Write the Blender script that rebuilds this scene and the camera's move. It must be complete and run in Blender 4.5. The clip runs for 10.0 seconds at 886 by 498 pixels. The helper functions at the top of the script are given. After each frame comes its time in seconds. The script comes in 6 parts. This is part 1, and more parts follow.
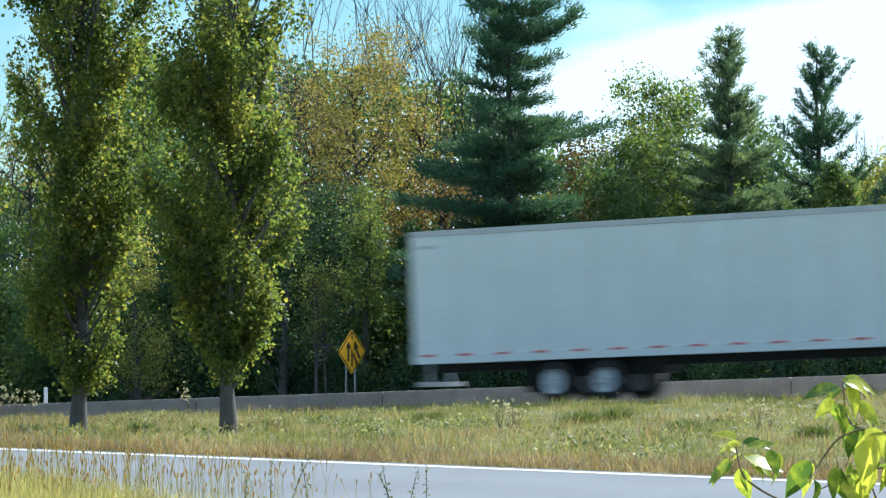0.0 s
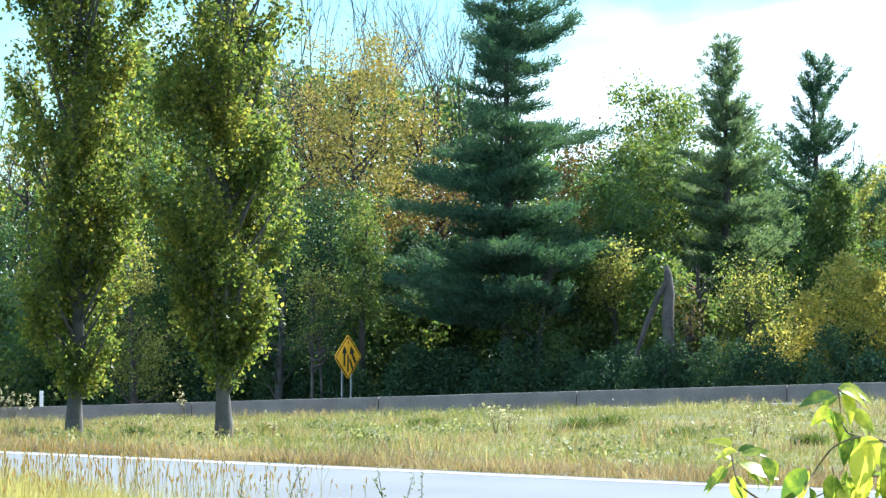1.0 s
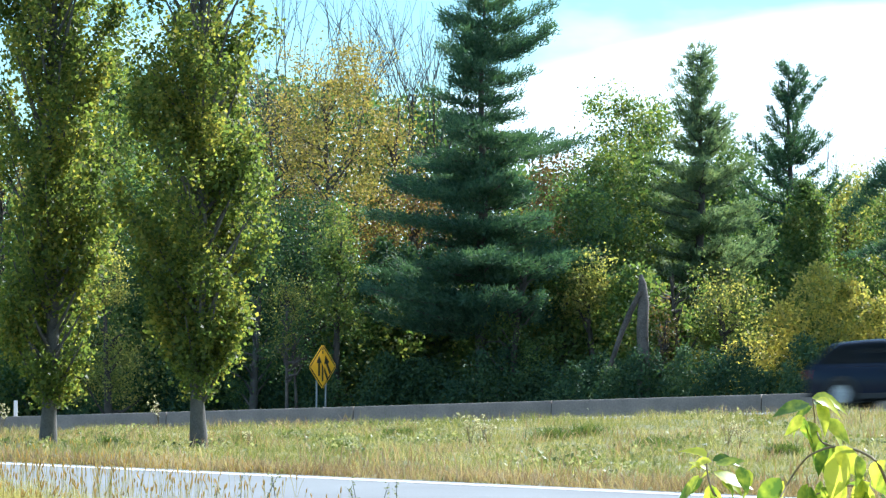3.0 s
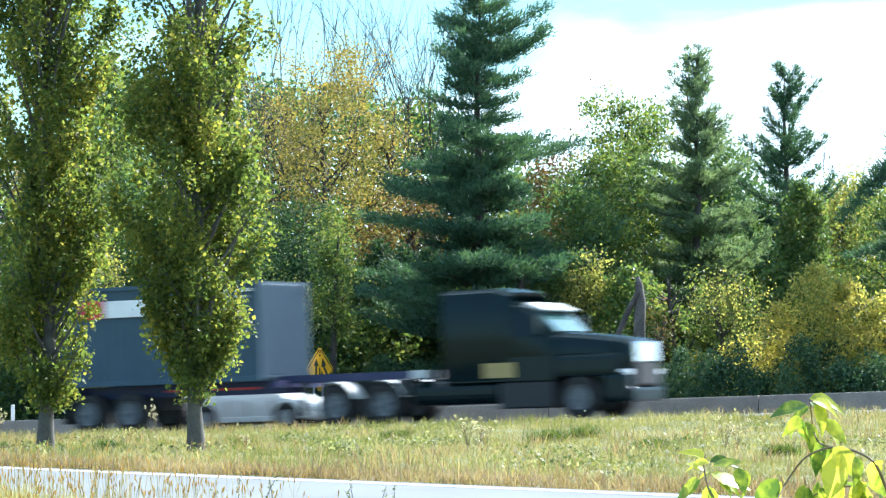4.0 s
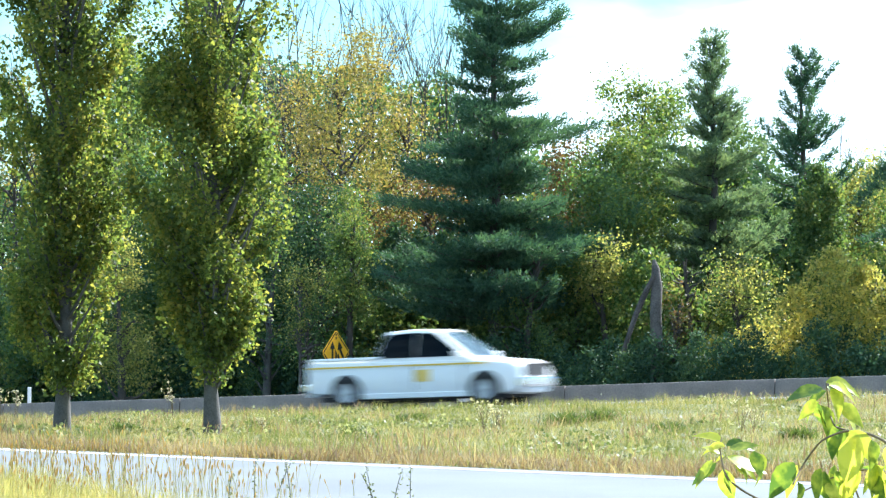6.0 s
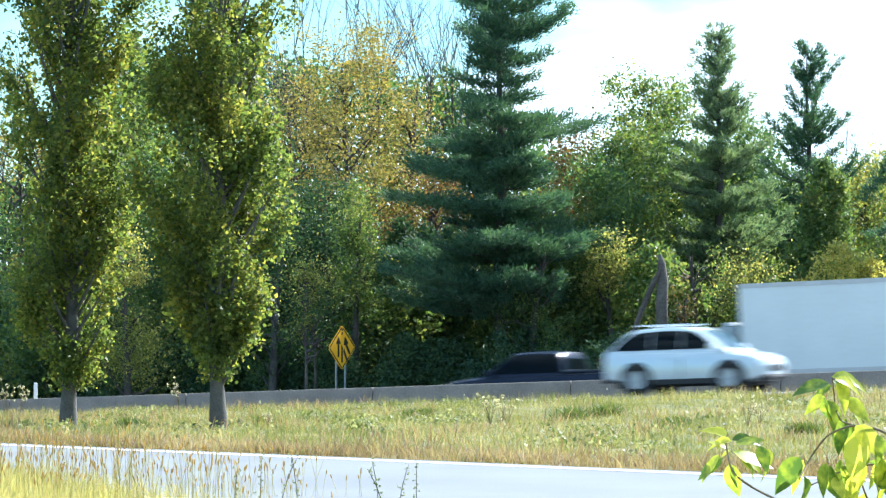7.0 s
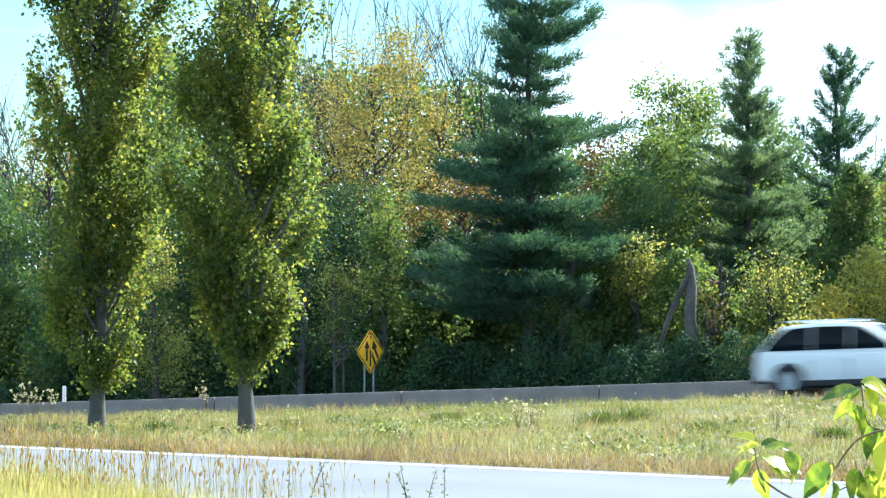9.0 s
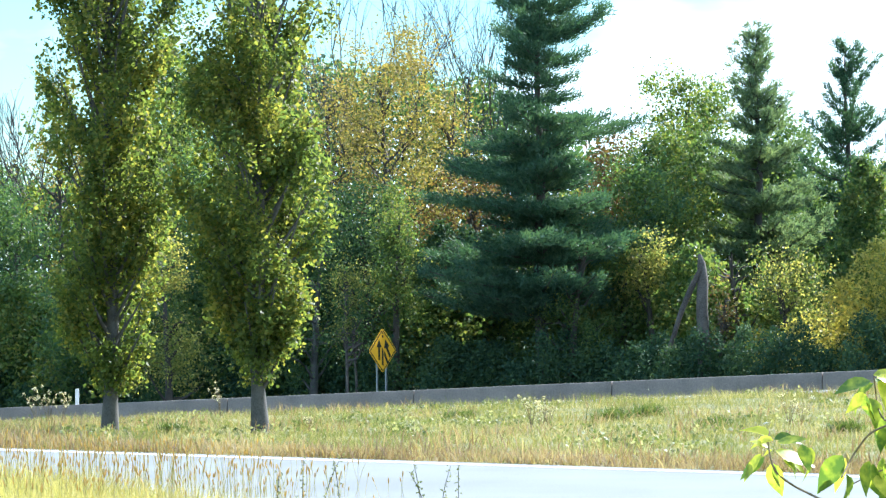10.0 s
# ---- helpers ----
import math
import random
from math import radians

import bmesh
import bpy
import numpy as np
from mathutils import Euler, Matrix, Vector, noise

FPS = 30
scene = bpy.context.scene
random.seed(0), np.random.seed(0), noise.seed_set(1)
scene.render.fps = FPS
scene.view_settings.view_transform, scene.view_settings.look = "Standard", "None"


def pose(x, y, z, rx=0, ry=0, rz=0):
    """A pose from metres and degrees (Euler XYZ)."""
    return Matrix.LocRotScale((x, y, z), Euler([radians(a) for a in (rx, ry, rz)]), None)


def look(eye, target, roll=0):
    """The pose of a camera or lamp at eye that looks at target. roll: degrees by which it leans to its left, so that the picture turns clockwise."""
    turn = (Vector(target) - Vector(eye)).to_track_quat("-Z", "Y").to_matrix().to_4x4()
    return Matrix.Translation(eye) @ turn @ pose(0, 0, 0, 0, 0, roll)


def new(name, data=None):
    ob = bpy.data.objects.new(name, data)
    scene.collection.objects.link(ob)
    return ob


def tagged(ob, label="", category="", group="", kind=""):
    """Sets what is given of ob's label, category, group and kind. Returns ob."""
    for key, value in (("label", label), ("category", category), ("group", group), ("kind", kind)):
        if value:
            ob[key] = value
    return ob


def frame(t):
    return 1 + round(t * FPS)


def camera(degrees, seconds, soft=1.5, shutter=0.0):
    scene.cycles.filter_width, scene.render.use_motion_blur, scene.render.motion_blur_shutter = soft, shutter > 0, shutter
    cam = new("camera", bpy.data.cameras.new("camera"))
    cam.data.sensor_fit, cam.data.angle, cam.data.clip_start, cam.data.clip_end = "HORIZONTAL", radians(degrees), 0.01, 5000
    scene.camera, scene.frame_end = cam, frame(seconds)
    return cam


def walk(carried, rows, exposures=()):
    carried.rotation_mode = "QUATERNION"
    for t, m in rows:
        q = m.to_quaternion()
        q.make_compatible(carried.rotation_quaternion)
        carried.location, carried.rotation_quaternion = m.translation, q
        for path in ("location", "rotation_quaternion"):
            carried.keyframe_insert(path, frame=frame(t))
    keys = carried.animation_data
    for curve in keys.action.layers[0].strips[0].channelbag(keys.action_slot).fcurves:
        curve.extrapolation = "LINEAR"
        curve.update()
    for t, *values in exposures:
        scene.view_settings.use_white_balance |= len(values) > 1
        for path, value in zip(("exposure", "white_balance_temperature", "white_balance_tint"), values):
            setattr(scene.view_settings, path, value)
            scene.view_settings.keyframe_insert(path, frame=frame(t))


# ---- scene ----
# ---- camera: hand-held, long lens, turning only ----
EYE = 2.6
cam = camera(2 * math.degrees(math.atan(784 / 6000)), 10.0, soft=1.35, shutter=0.4)
ROWS = [
    (0, 0.0, 0.2005, 0.0),
    (0.5, -0.0006, 0.2313, -0.094),
    (1, -0.0580, 0.2944, -0.332),
    (1.5, -0.2514, 0.3846, -0.388),
    (2, -0.3590, 0.4287, -0.328),
    (2.5, -0.4511, 0.4393, -0.415),
    (4, -0.5422, 0.5009, -0.081),
    (4.5, -0.4859, 0.3926, -0.045),
    (5, -0.3532, 0.3014, -0.035),
    (5.5, -0.3125, 0.2660, -0.126),
    (7, -0.1651, 0.1310, -0.095),
    (7.5, -0.0937, 0.1419, 0.019),
    (8, -0.0135, 0.1720, 0.169),
    (8.5, 0.1187, 0.1701, 0.056),
    (9, 0.3168, 0.1992, -0.194),
    (9.5, 0.4232, 0.1461, -0.114),
    (10, 0.5042, 0.1698, 0.512),
]
EXPOSURES = [(t, e + 0.89, 5700, 11) for t, e in ((0, -0.08), (0.4, 0.27), (0.8, 0.55), (1.2, 0.6), (1.5, 0.68), (1.8, 0.3), (2.2, 0.2), (2.7, 0.3),
                                        (4.0, 0.7), (4.5, 0.7), (5.0, 0.6), (5.5, 0.7), (7.0, 0.65), (7.5, 0.42), (8.0, 0.57), (9.0, 0.65), (10.0, 0.75))]
walk(cam, [(t, pose(0, 0, EYE, 90 + pitch, roll, yaw)) for t, yaw, pitch, roll in ROWS], EXPOSURES)

# ---- world and sun ----
SUN_DIR = Vector((0.70, 0.71, 0.78)).normalized()      # towards the sun: ahead, to the right, high
sun_data = bpy.data.lights.new("sun", "SUN")
sun_data.energy, sun_data.angle, sun_data.color = 5.0, radians(0.55), (1.0, 0.95, 0.85)
sun = new("sun", sun_data)
sun.matrix_world = look(SUN_DIR * 200, (0, 0, 0))

world = bpy.data.worlds.new("world")
scene.world = world
world.use_nodes = True
wn, wl = world.node_tree.nodes, world.node_tree.links
wn.clear()
sky = wn.new("ShaderNodeTexSky")
sky.sky_type, sky.sun_disc = "NISHITA", False
sky.sun_elevation = math.asin(SUN_DIR.z)
sky.sun_rotation = math.atan2(SUN_DIR.x, SUN_DIR.y)
sky.dust_density, sky.air_density, sky.ozone_density = 0.0, 1.0, 1.0
sky_bg = wn.new("ShaderNodeBackground")
sky_bg.inputs["Strength"].default_value = 0.062
clear_air = wn.new("ShaderNodeMix")          # the clean blue of washed autumn air
clear_air.data_type, clear_air.blend_type = "RGBA", "MULTIPLY"
clear_air.inputs["Factor"].default_value = 1.0
clear_air.inputs["B"].default_value = (0.63, 0.92, 1.05, 1)
wl.new(sky.outputs[0], clear_air.inputs["A"])
wl.new(clear_air.outputs["Result"], sky_bg.inputs["Color"])
cloud_bg = wn.new("ShaderNodeBackground")
cloud_bg.inputs["Color"].default_value = (0.74, 0.94, 1.0, 1)
cloud_bg.inputs["Strength"].default_value = 0.82
coord = wn.new("ShaderNodeTexCoord")
cloud_noise = wn.new("ShaderNodeTexNoise")
cloud_noise.inputs["Scale"].default_value, cloud_noise.inputs["Detail"].default_value = 9.0, 6.0
stretch = wn.new("ShaderNodeMapping")
stretch.inputs["Scale"].default_value = (1.0, 1.0, 2.6)
wl.new(coord.outputs["Generated"], stretch.inputs["Vector"])
wl.new(stretch.outputs[0], cloud_noise.inputs["Vector"])
sep = wn.new("ShaderNodeSeparateXYZ")
wl.new(coord.outputs["Generated"], sep.inputs[0])
bank = wn.new("ShaderNodeMath")           # a cloud bank low in the sky, higher towards the sun's side
bank.operation = "MULTIPLY_ADD"
bank.inputs[1].default_value, bank.inputs[2].default_value = 0.24, 0.048
wl.new(sep.outputs["X"], bank.inputs[0])
above = wn.new("ShaderNodeMath")
above.operation = "SUBTRACT"
wl.new(bank.outputs[0], above.inputs[0])
wl.new(sep.outputs["Z"], above.inputs[1])
gain = wn.new("ShaderNodeMath")
gain.operation = "MULTIPLY_ADD"
gain.inputs[1].default_value = 30.0
floor_at = wn.new("ShaderNodeMath")
floor_at.operation = "MAXIMUM"
floor_at.inputs[1].default_value = -0.007
wl.new(above.outputs[0], floor_at.inputs[0])
wl.new(floor_at.outputs[0], gain.inputs[0])
overhead = wn.new("ShaderNodeMath")        # more cloud high up, out of view, added as fill light for the shade
overhead.operation = "MULTIPLY_ADD"
overhead.inputs[1].default_value = 0.35
wl.new(sep.outputs["Z"], overhead.inputs[0])
wl.new(cloud_noise.outputs["Fac"], overhead.inputs[2])
wl.new(overhead.outputs[0], gain.inputs[2])
ramp = wn.new("ShaderNodeValToRGB")
ramp.color_ramp.elements[0].position, ramp.color_ramp.elements[1].position = 0.42, 0.64
wl.new(gain.outputs[0], ramp.inputs[0])
mix_sky = wn.new("ShaderNodeMixShader")
wl.new(ramp.outputs["Color"], mix_sky.inputs["Fac"])
wl.new(sky_bg.outputs[0], mix_sky.inputs[1])
wl.new(cloud_bg.outputs[0], mix_sky.inputs[2])
world_out = wn.new("ShaderNodeOutputWorld")
wl.new(mix_sky.outputs[0], world_out.inputs["Surface"])


# ---- materials ----
def material(name, color, rough=0.6, metal=0.0, second=None, scale=4.0, fine=60.0, bump=0.0, coat=0.0, spread=0.5, spec=0.5):
    """A surface whose colour wanders between two tones at two scales, with relief."""
    m = bpy.data.materials.new(name)
    m.use_nodes = True
    n, l = m.node_tree.nodes, m.node_tree.links
    b = n["Principled BSDF"]
    second = second or tuple(c * 0.8 for c in color)
    tc = n.new("ShaderNodeTexCoord")
    n1, n2 = n.new("ShaderNodeTexNoise"), n.new("ShaderNodeTexNoise")
    n1.inputs["Scale"].default_value, n1.inputs["Detail"].default_value = scale, 5
    n2.inputs["Scale"].default_value, n2.inputs["Detail"].default_value = fine, 3
    l.new(tc.outputs["Object"], n1.inputs["Vector"])
    l.new(tc.outputs["Object"], n2.inputs["Vector"])
    add = n.new("ShaderNodeMath")
    add.operation = "MULTIPLY_ADD"
    add.inputs[1].default_value = spread
    half = n.new("ShaderNodeMath")
    half.operation = "MULTIPLY"
    half.inputs[1].default_value = 1 - spread
    l.new(n2.outputs["Fac"], half.inputs[0])
    l.new(n1.outputs["Fac"], add.inputs[0])
    l.new(half.outputs[0], add.inputs[2])
    r = n.new("ShaderNodeValToRGB")
    r.color_ramp.elements[0].position, r.color_ramp.elements[1].position = 0.36, 0.64
    r.color_ramp.elements[0].color, r.color_ramp.elements[1].color = (*second, 1), (*color, 1)
    l.new(add.outputs[0], r.inputs[0])
    l.new(r.outputs[0], b.inputs["Base Color"])
    b.inputs["Roughness"].default_value, b.inputs["Metallic"].default_value = rough, metal
    b.inputs["Coat Weight"].default_value = coat
    b.inputs["Specular IOR Level"].default_value = spec
    b.inputs["Coat Roughness"].default_value = 0.05
    if bump:
        bp = n.new("ShaderNodeBump")
        bp.inputs["Strength"].default_value, bp.inputs["Distance"].default_value = 0.6, bump
        l.new(add.outputs[0], bp.inputs["Height"])
        l.new(bp.outputs[0], b.inputs["Normal"])
    return m


def foliage(name, tones, through_light=0.45, rough=0.5, patch=0.35, glow=1.0, by_object=False):
    """Leaves: each leaf takes one of the tones, in patches; light shines through them."""
    m = bpy.data.materials.new(name)
    m.use_nodes = True
    n, l = m.node_tree.nodes, m.node_tree.links
    b = n["Principled BSDF"]
    geo, tc, ns = n.new("ShaderNodeNewGeometry"), n.new("ShaderNodeTexCoord"), n.new("ShaderNodeTexNoise")
    ns.inputs["Scale"].default_value, ns.inputs["Detail"].default_value = patch, 3
    l.new(tc.outputs["Object"], ns.inputs["Vector"])
    sc = n.new("ShaderNodeMath")
    sc.operation = "MULTIPLY_ADD"
    sc.inputs[1].default_value, sc.inputs[2].default_value = 0.55, -0.27
    if by_object:
        l.new(n.new("ShaderNodeObjectInfo").outputs["Random"], sc.inputs[0])
    else:
        l.new(geo.outputs["Random Per Island"], sc.inputs[0])
    ad = n.new("ShaderNodeMath")
    l.new(sc.outputs[0], ad.inputs[0])
    l.new(ns.outputs["Fac"], ad.inputs[1])
    r = n.new("ShaderNodeValToRGB")
    els = r.color_ramp.elements
    while len(els) < len(tones):
        els.new(0.5)
    for i, (e, c) in enumerate(zip(els, tones)):
        e.position, e.color = 0.22 + 0.56 * i / max(1, len(tones) - 1), (*c, 1)
    l.new(ad.outputs[0], r.inputs[0])
    l.new(r.outputs[0], b.inputs["Base Color"])
    b.inputs["Roughness"].default_value = rough
    b.inputs["Specular IOR Level"].default_value = 0.2
    tr = n.new("ShaderNodeBsdfTranslucent")
    hs = n.new("ShaderNodeMix")
    hs.data_type, hs.blend_type = "RGBA", "MULTIPLY"
    hs.inputs["Factor"].default_value = 1.0
    hs.inputs["B"].default_value = (1.95 * glow, 1.95 * glow, 0.95 * glow, 1)
    l.new(r.outputs[0], hs.inputs["A"])
    l.new(hs.outputs["Result"], tr.inputs["Color"])
    mx = n.new("ShaderNodeMixShader")
    mx.inputs["Fac"].default_value = through_light
    l.new(b.outputs[0], mx.inputs[1])
    l.new(tr.outputs[0], mx.inputs[2])
    l.new(mx.outputs[0], n["Material Output"].inputs["Surface"])
    return m


def glass_material(name, color, rough=0.03, ior=1.5, coat=0.6):
    m = bpy.data.materials.new(name)
    m.use_nodes = True
    b = m.node_tree.nodes["Principled BSDF"]
    b.inputs["Base Color"].default_value = (*color, 1)
    b.inputs["Roughness"].default_value = rough
    b.inputs["IOR"].default_value = ior
    b.inputs["Coat Weight"].default_value = coat
    return m


ASPHALT = material("asphalt_worn", (0.17, 0.185, 0.195), 0.85, second=(0.125, 0.135, 0.145), scale=0.5, fine=40, bump=0.004)
ASPHALT_DARK = material("asphalt_highway", (0.10, 0.105, 0.11), 0.85, second=(0.075, 0.08, 0.085), scale=0.4, fine=40, bump=0.004)
LINE_WHITE = material("road_paint_white", (0.78, 0.78, 0.74), 0.6, second=(0.6, 0.6, 0.57), scale=3, fine=50)
SOIL = material("soil_and_thatch", (0.20, 0.19, 0.08), 0.95, second=(0.11, 0.12, 0.045), scale=0.6, fine=14, bump=0.03)
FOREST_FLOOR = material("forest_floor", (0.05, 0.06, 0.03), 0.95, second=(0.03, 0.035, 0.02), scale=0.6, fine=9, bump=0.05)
CONCRETE = material("barrier_concrete", (0.28, 0.235, 0.20), 0.9, second=(0.17, 0.145, 0.125), scale=1.2, fine=25, bump=0.006)
BARK = material("bark_grey", (0.115, 0.11, 0.10), 0.9, second=(0.055, 0.052, 0.048), scale=6, fine=40, bump=0.02)
BARK_DARK = material("bark_dark", (0.09, 0.075, 0.06), 0.9, second=(0.045, 0.04, 0.035), scale=5, fine=30, bump=0.02)
DEAD_WOOD = material("dead_wood_grey", (0.15, 0.13, 0.115), 0.95, second=(0.045, 0.04, 0.035), scale=2.2, fine=22, bump=0.02)
MAPLE = foliage("maple_leaves", [(0.048, 0.074, 0.031), (0.071, 0.101, 0.034), (0.108, 0.134, 0.038), (0.19, 0.178, 0.050)], 0.52, patch=0.9, glow=1.4)
PINE_BLUE = foliage("pine_needles", [(0.038, 0.085, 0.06), (0.052, 0.11, 0.075), (0.085, 0.145, 0.09)], 0.32, 0.6, patch=0.6)
PINE_GREY = foliage("pine_needles_grey_green", [(0.08, 0.13, 0.09), (0.115, 0.17, 0.115), (0.165, 0.215, 0.135)], 0.42, 0.6, patch=0.6)
YELLOW_LEAF = foliage("yellowing_leaves", [(0.11, 0.115, 0.04), (0.18, 0.165, 0.056), (0.25, 0.205, 0.075), (0.32, 0.23, 0.09)], 0.42, patch=0.45, glow=0.95)
GREEN_LEAF = foliage("green_leaves", [(0.05, 0.09, 0.038), (0.075, 0.125, 0.045), (0.11, 0.16, 0.055), (0.19, 0.20, 0.065)], 0.42, patch=0.5, glow=1.15)
# darker copy of the green leaves; its tones carry the shade inside the wood
DARK_LEAF = foliage("shade_toned_wood_leaves", [(0.04, 0.085, 0.05), (0.055, 0.105, 0.055), (0.075, 0.13, 0.055), (0.12, 0.17, 0.05)], 0.32, patch=0.5, glow=1.3)
# shade at the foot of the wood, put into darker, bluer leaf tones
UNDER_LEAF = foliage("shade_toned_undergrowth_leaves", [(0.03, 0.07, 0.045), (0.04, 0.085, 0.05), (0.055, 0.105, 0.05), (0.08, 0.13, 0.05)], 0.2, 0.7, patch=0.8)
OLIVE_LEAF = foliage("olive_vine_leaves", [(0.085, 0.11, 0.045), (0.14, 0.16, 0.058), (0.21, 0.205, 0.075), (0.30, 0.26, 0.09)], 0.5, patch=0.5, glow=1.35)
# brighter and yellower than the olive vines: sun on the mound, put into colour
MOUND_LEAF = foliage("sunlit_tone_vine_leaves", [(0.11, 0.13, 0.05), (0.19, 0.19, 0.068), (0.28, 0.25, 0.085), (0.36, 0.29, 0.10)], 0.5, patch=0.5, glow=1.5)
ORANGE_LEAF = foliage("russet_leaves", [(0.07, 0.075, 0.035), (0.12, 0.085, 0.04), (0.20, 0.105, 0.05)], 0.35, patch=0.5, glow=0.9)
GRASS = foliage("verge_grass", [(0.108, 0.135, 0.045), (0.172, 0.18, 0.064), (0.24, 0.22, 0.095), (0.38, 0.33, 0.21)], 0.3, 0.6, patch=0.35)
DRY_GRASS = foliage("dry_grass", [(0.17, 0.115, 0.075), (0.25, 0.175, 0.12), (0.37, 0.29, 0.205)], 0.3, 0.7, patch=0.4)
GOLD_GRASS = foliage("golden_roadside_grass", [(0.25, 0.25, 0.10), (0.37, 0.33, 0.15), (0.48, 0.41, 0.23)], 0.4, 0.6, patch=0.9)
FOXTAIL = foliage("foxtail_heads", [(0.36, 0.25, 0.10), (0.52, 0.38, 0.17)], 0.35, 0.7, patch=1.0)
BRIGHT_LEAF = foliage("fresh_shrub_leaves", [(0.06, 0.11, 0.03), (0.17, 0.22, 0.04), (0.32, 0.34, 0.06), (0.46, 0.45, 0.09)], 0.45, 0.25, patch=3.0, glow=1.1, by_object=True)


# ---- mesh helpers ----
def part(name, bm, mat, parent=None, label="", smooth=False):
    me = bpy.data.meshes.new(name)
    bm.to_mesh(me)
    bm.free()
    me.materials.append(mat)
    if smooth:
        me.shade_smooth()
        me.set_sharp_from_angle(angle=radians(38))
    ob = new(name, me)
    ob.parent = parent
    return tagged(ob, label)


def array_mesh(name, verts, faces, mat, parent=None, smooth=False):
    """A mesh from arrays of vertices (n, 3) and of faces (m, 3 or 4)."""
    k = faces.shape[1]
    me = bpy.data.meshes.new(name)
    me.vertices.add(len(verts))
    me.vertices.foreach_set("co", np.ascontiguousarray(verts, dtype=np.float32).ravel())
    me.loops.add(faces.size)
    me.loops.foreach_set("vertex_index", np.ascontiguousarray(faces, dtype=np.int32).ravel())
    me.polygons.add(len(faces))
    me.polygons.foreach_set("loop_start", np.arange(0, faces.size, k, dtype=np.int32))
    me.update(calc_edges=True)
    me.materials.append(mat)
    if smooth:
        me.shade_smooth()
    ob = new(name, me)
    ob.parent = parent
    return ob


def empty(name, m, label, category, group=""):
    ob = new(name)
    ob.matrix_world = m
    return tagged(ob, label, category, group)


def box(bm, x0, y0, z0, x1, y1, z1, bevel=0.0, segments=1):
    r = bmesh.ops.create_cube(bm, size=1.0, matrix=Matrix.LocRotScale(((x0 + x1) / 2, (y0 + y1) / 2, (z0 + z1) / 2), None, (x1 - x0, y1 - y0, z1 - z0)))
    if bevel:
        es = list({e for v in r["verts"] for e in v.link_edges})
        bmesh.ops.bevel(bm, geom=es, offset=bevel, segments=segments, affect="EDGES", profile=0.6)


def rod(bm, a, b, r0, r1=None, sides=8):
    a, b = Vector(a), Vector(b)
    r1 = r0 if r1 is None else r1
    turn = (b - a).to_track_quat("Z", "Y").to_matrix().to_4x4()
    bmesh.ops.create_cone(bm, cap_ends=True, segments=sides, radius1=r0, radius2=r1, depth=(b - a).length, matrix=Matrix.Translation((a + b) / 2) @ turn)


def made(build, *args, **kw):
    bm = bmesh.new()
    build(bm, *args, **kw)
    return bm


def tube(points, radii, sides=7):
    """Vertices and faces of a bent, tapering limb."""
    pts = [Vector(p) for p in points]
    vs, fs = [], []
    for i, (p, r) in enumerate(zip(pts, radii)):
        d = (pts[min(i + 1, len(pts) - 1)] - pts[max(i - 1, 0)]).normalized()
        a = d.orthogonal().normalized()
        b = d.cross(a)
        for k in range(sides):
            w = 2 * math.pi * k / sides
            vs.append(p + (a * math.cos(w) + b * math.sin(w)) * r)
    for i in range(len(pts) - 1):
        for k in range(sides):
            k2 = (k + 1) % sides
            fs.append((i * sides + k, i * sides + k2, (i + 1) * sides + k2, (i + 1) * sides + k))
    return vs, fs


def limbs_mesh(name, limbs, mat, parent, sides=6):
    vs, fs = [], []
    for pts, rad in limbs:
        v, f = tube(pts, rad, sides)
        fs += [tuple(i + len(vs) for i in q) for q in f]
        vs += v
    return array_mesh(name, np.array([tuple(v) for v in vs]), np.array(fs), mat, parent, True)


def leaf_quads(rng, centres, size, aspect=0.62, upright=0.0, size_spread=0.35):
    """One folded four-cornered leaf at each centre, turned at random."""
    n = len(centres)
    d = rng.normal(size=(n, 3))
    d[:, 2] += upright
    d /= np.linalg.norm(d, axis=1)[:, None]
    e = rng.normal(size=(n, 3))
    e -= d * (e * d).sum(1)[:, None]
    e /= np.linalg.norm(e, axis=1)[:, None]
    nn = np.cross(d, e)
    L = (size * (1 + size_spread * rng.uniform(-1, 1, n)))[:, None]
    W = L * aspect * 0.5
    v = np.empty((n, 4, 3))
    v[:, 0], v[:, 2] = centres - d * L * 0.5, centres + d * L * 0.5
    v[:, 1], v[:, 3] = centres + e * W + nn * W * 0.35 - d * L * 0.08, centres - e * W + nn * W * 0.35 - d * L * 0.08
    return v.reshape(-1, 3), np.arange(4 * n).reshape(n, 4)


# ---- the lie of the land ----
ALONG, AWAY = Vector((0.891, -0.454)), Vector((0.454, 0.891))          # the highway's course and its far side
R_ALONG, R_AWAY = Vector((0.835, -0.5505)), Vector((0.5505, 0.835))    # the near road
S0 = -36.78
SLOW, FAST, WALL, FAR_IN, FAR_OUT = 76.66, 80.36, 84.0, 88.0, 91.7
NEAR_EDGE, FAR_EDGE = 28.85, 35.75


def grade(s):
    return 0.0485 * 130 * np.tanh(s / 130)


def highway_z(s, o):
    """Height of the highway at s metres along and o metres across."""
    near = -0.97 + grade(s) - 0.04 * np.clip(o - SLOW, 0, WALL - SLOW) + 0.006 * np.clip(SLOW - o, 0, 6)
    return near - np.clip((o - WALL + 1.5) / 1.5, 0, 1) * 0.16 - np.clip((o - WALL - 0.2) / 0.4, 0, 1) * 0.22 - 0.03 * np.clip(o - WALL, 0, 12)


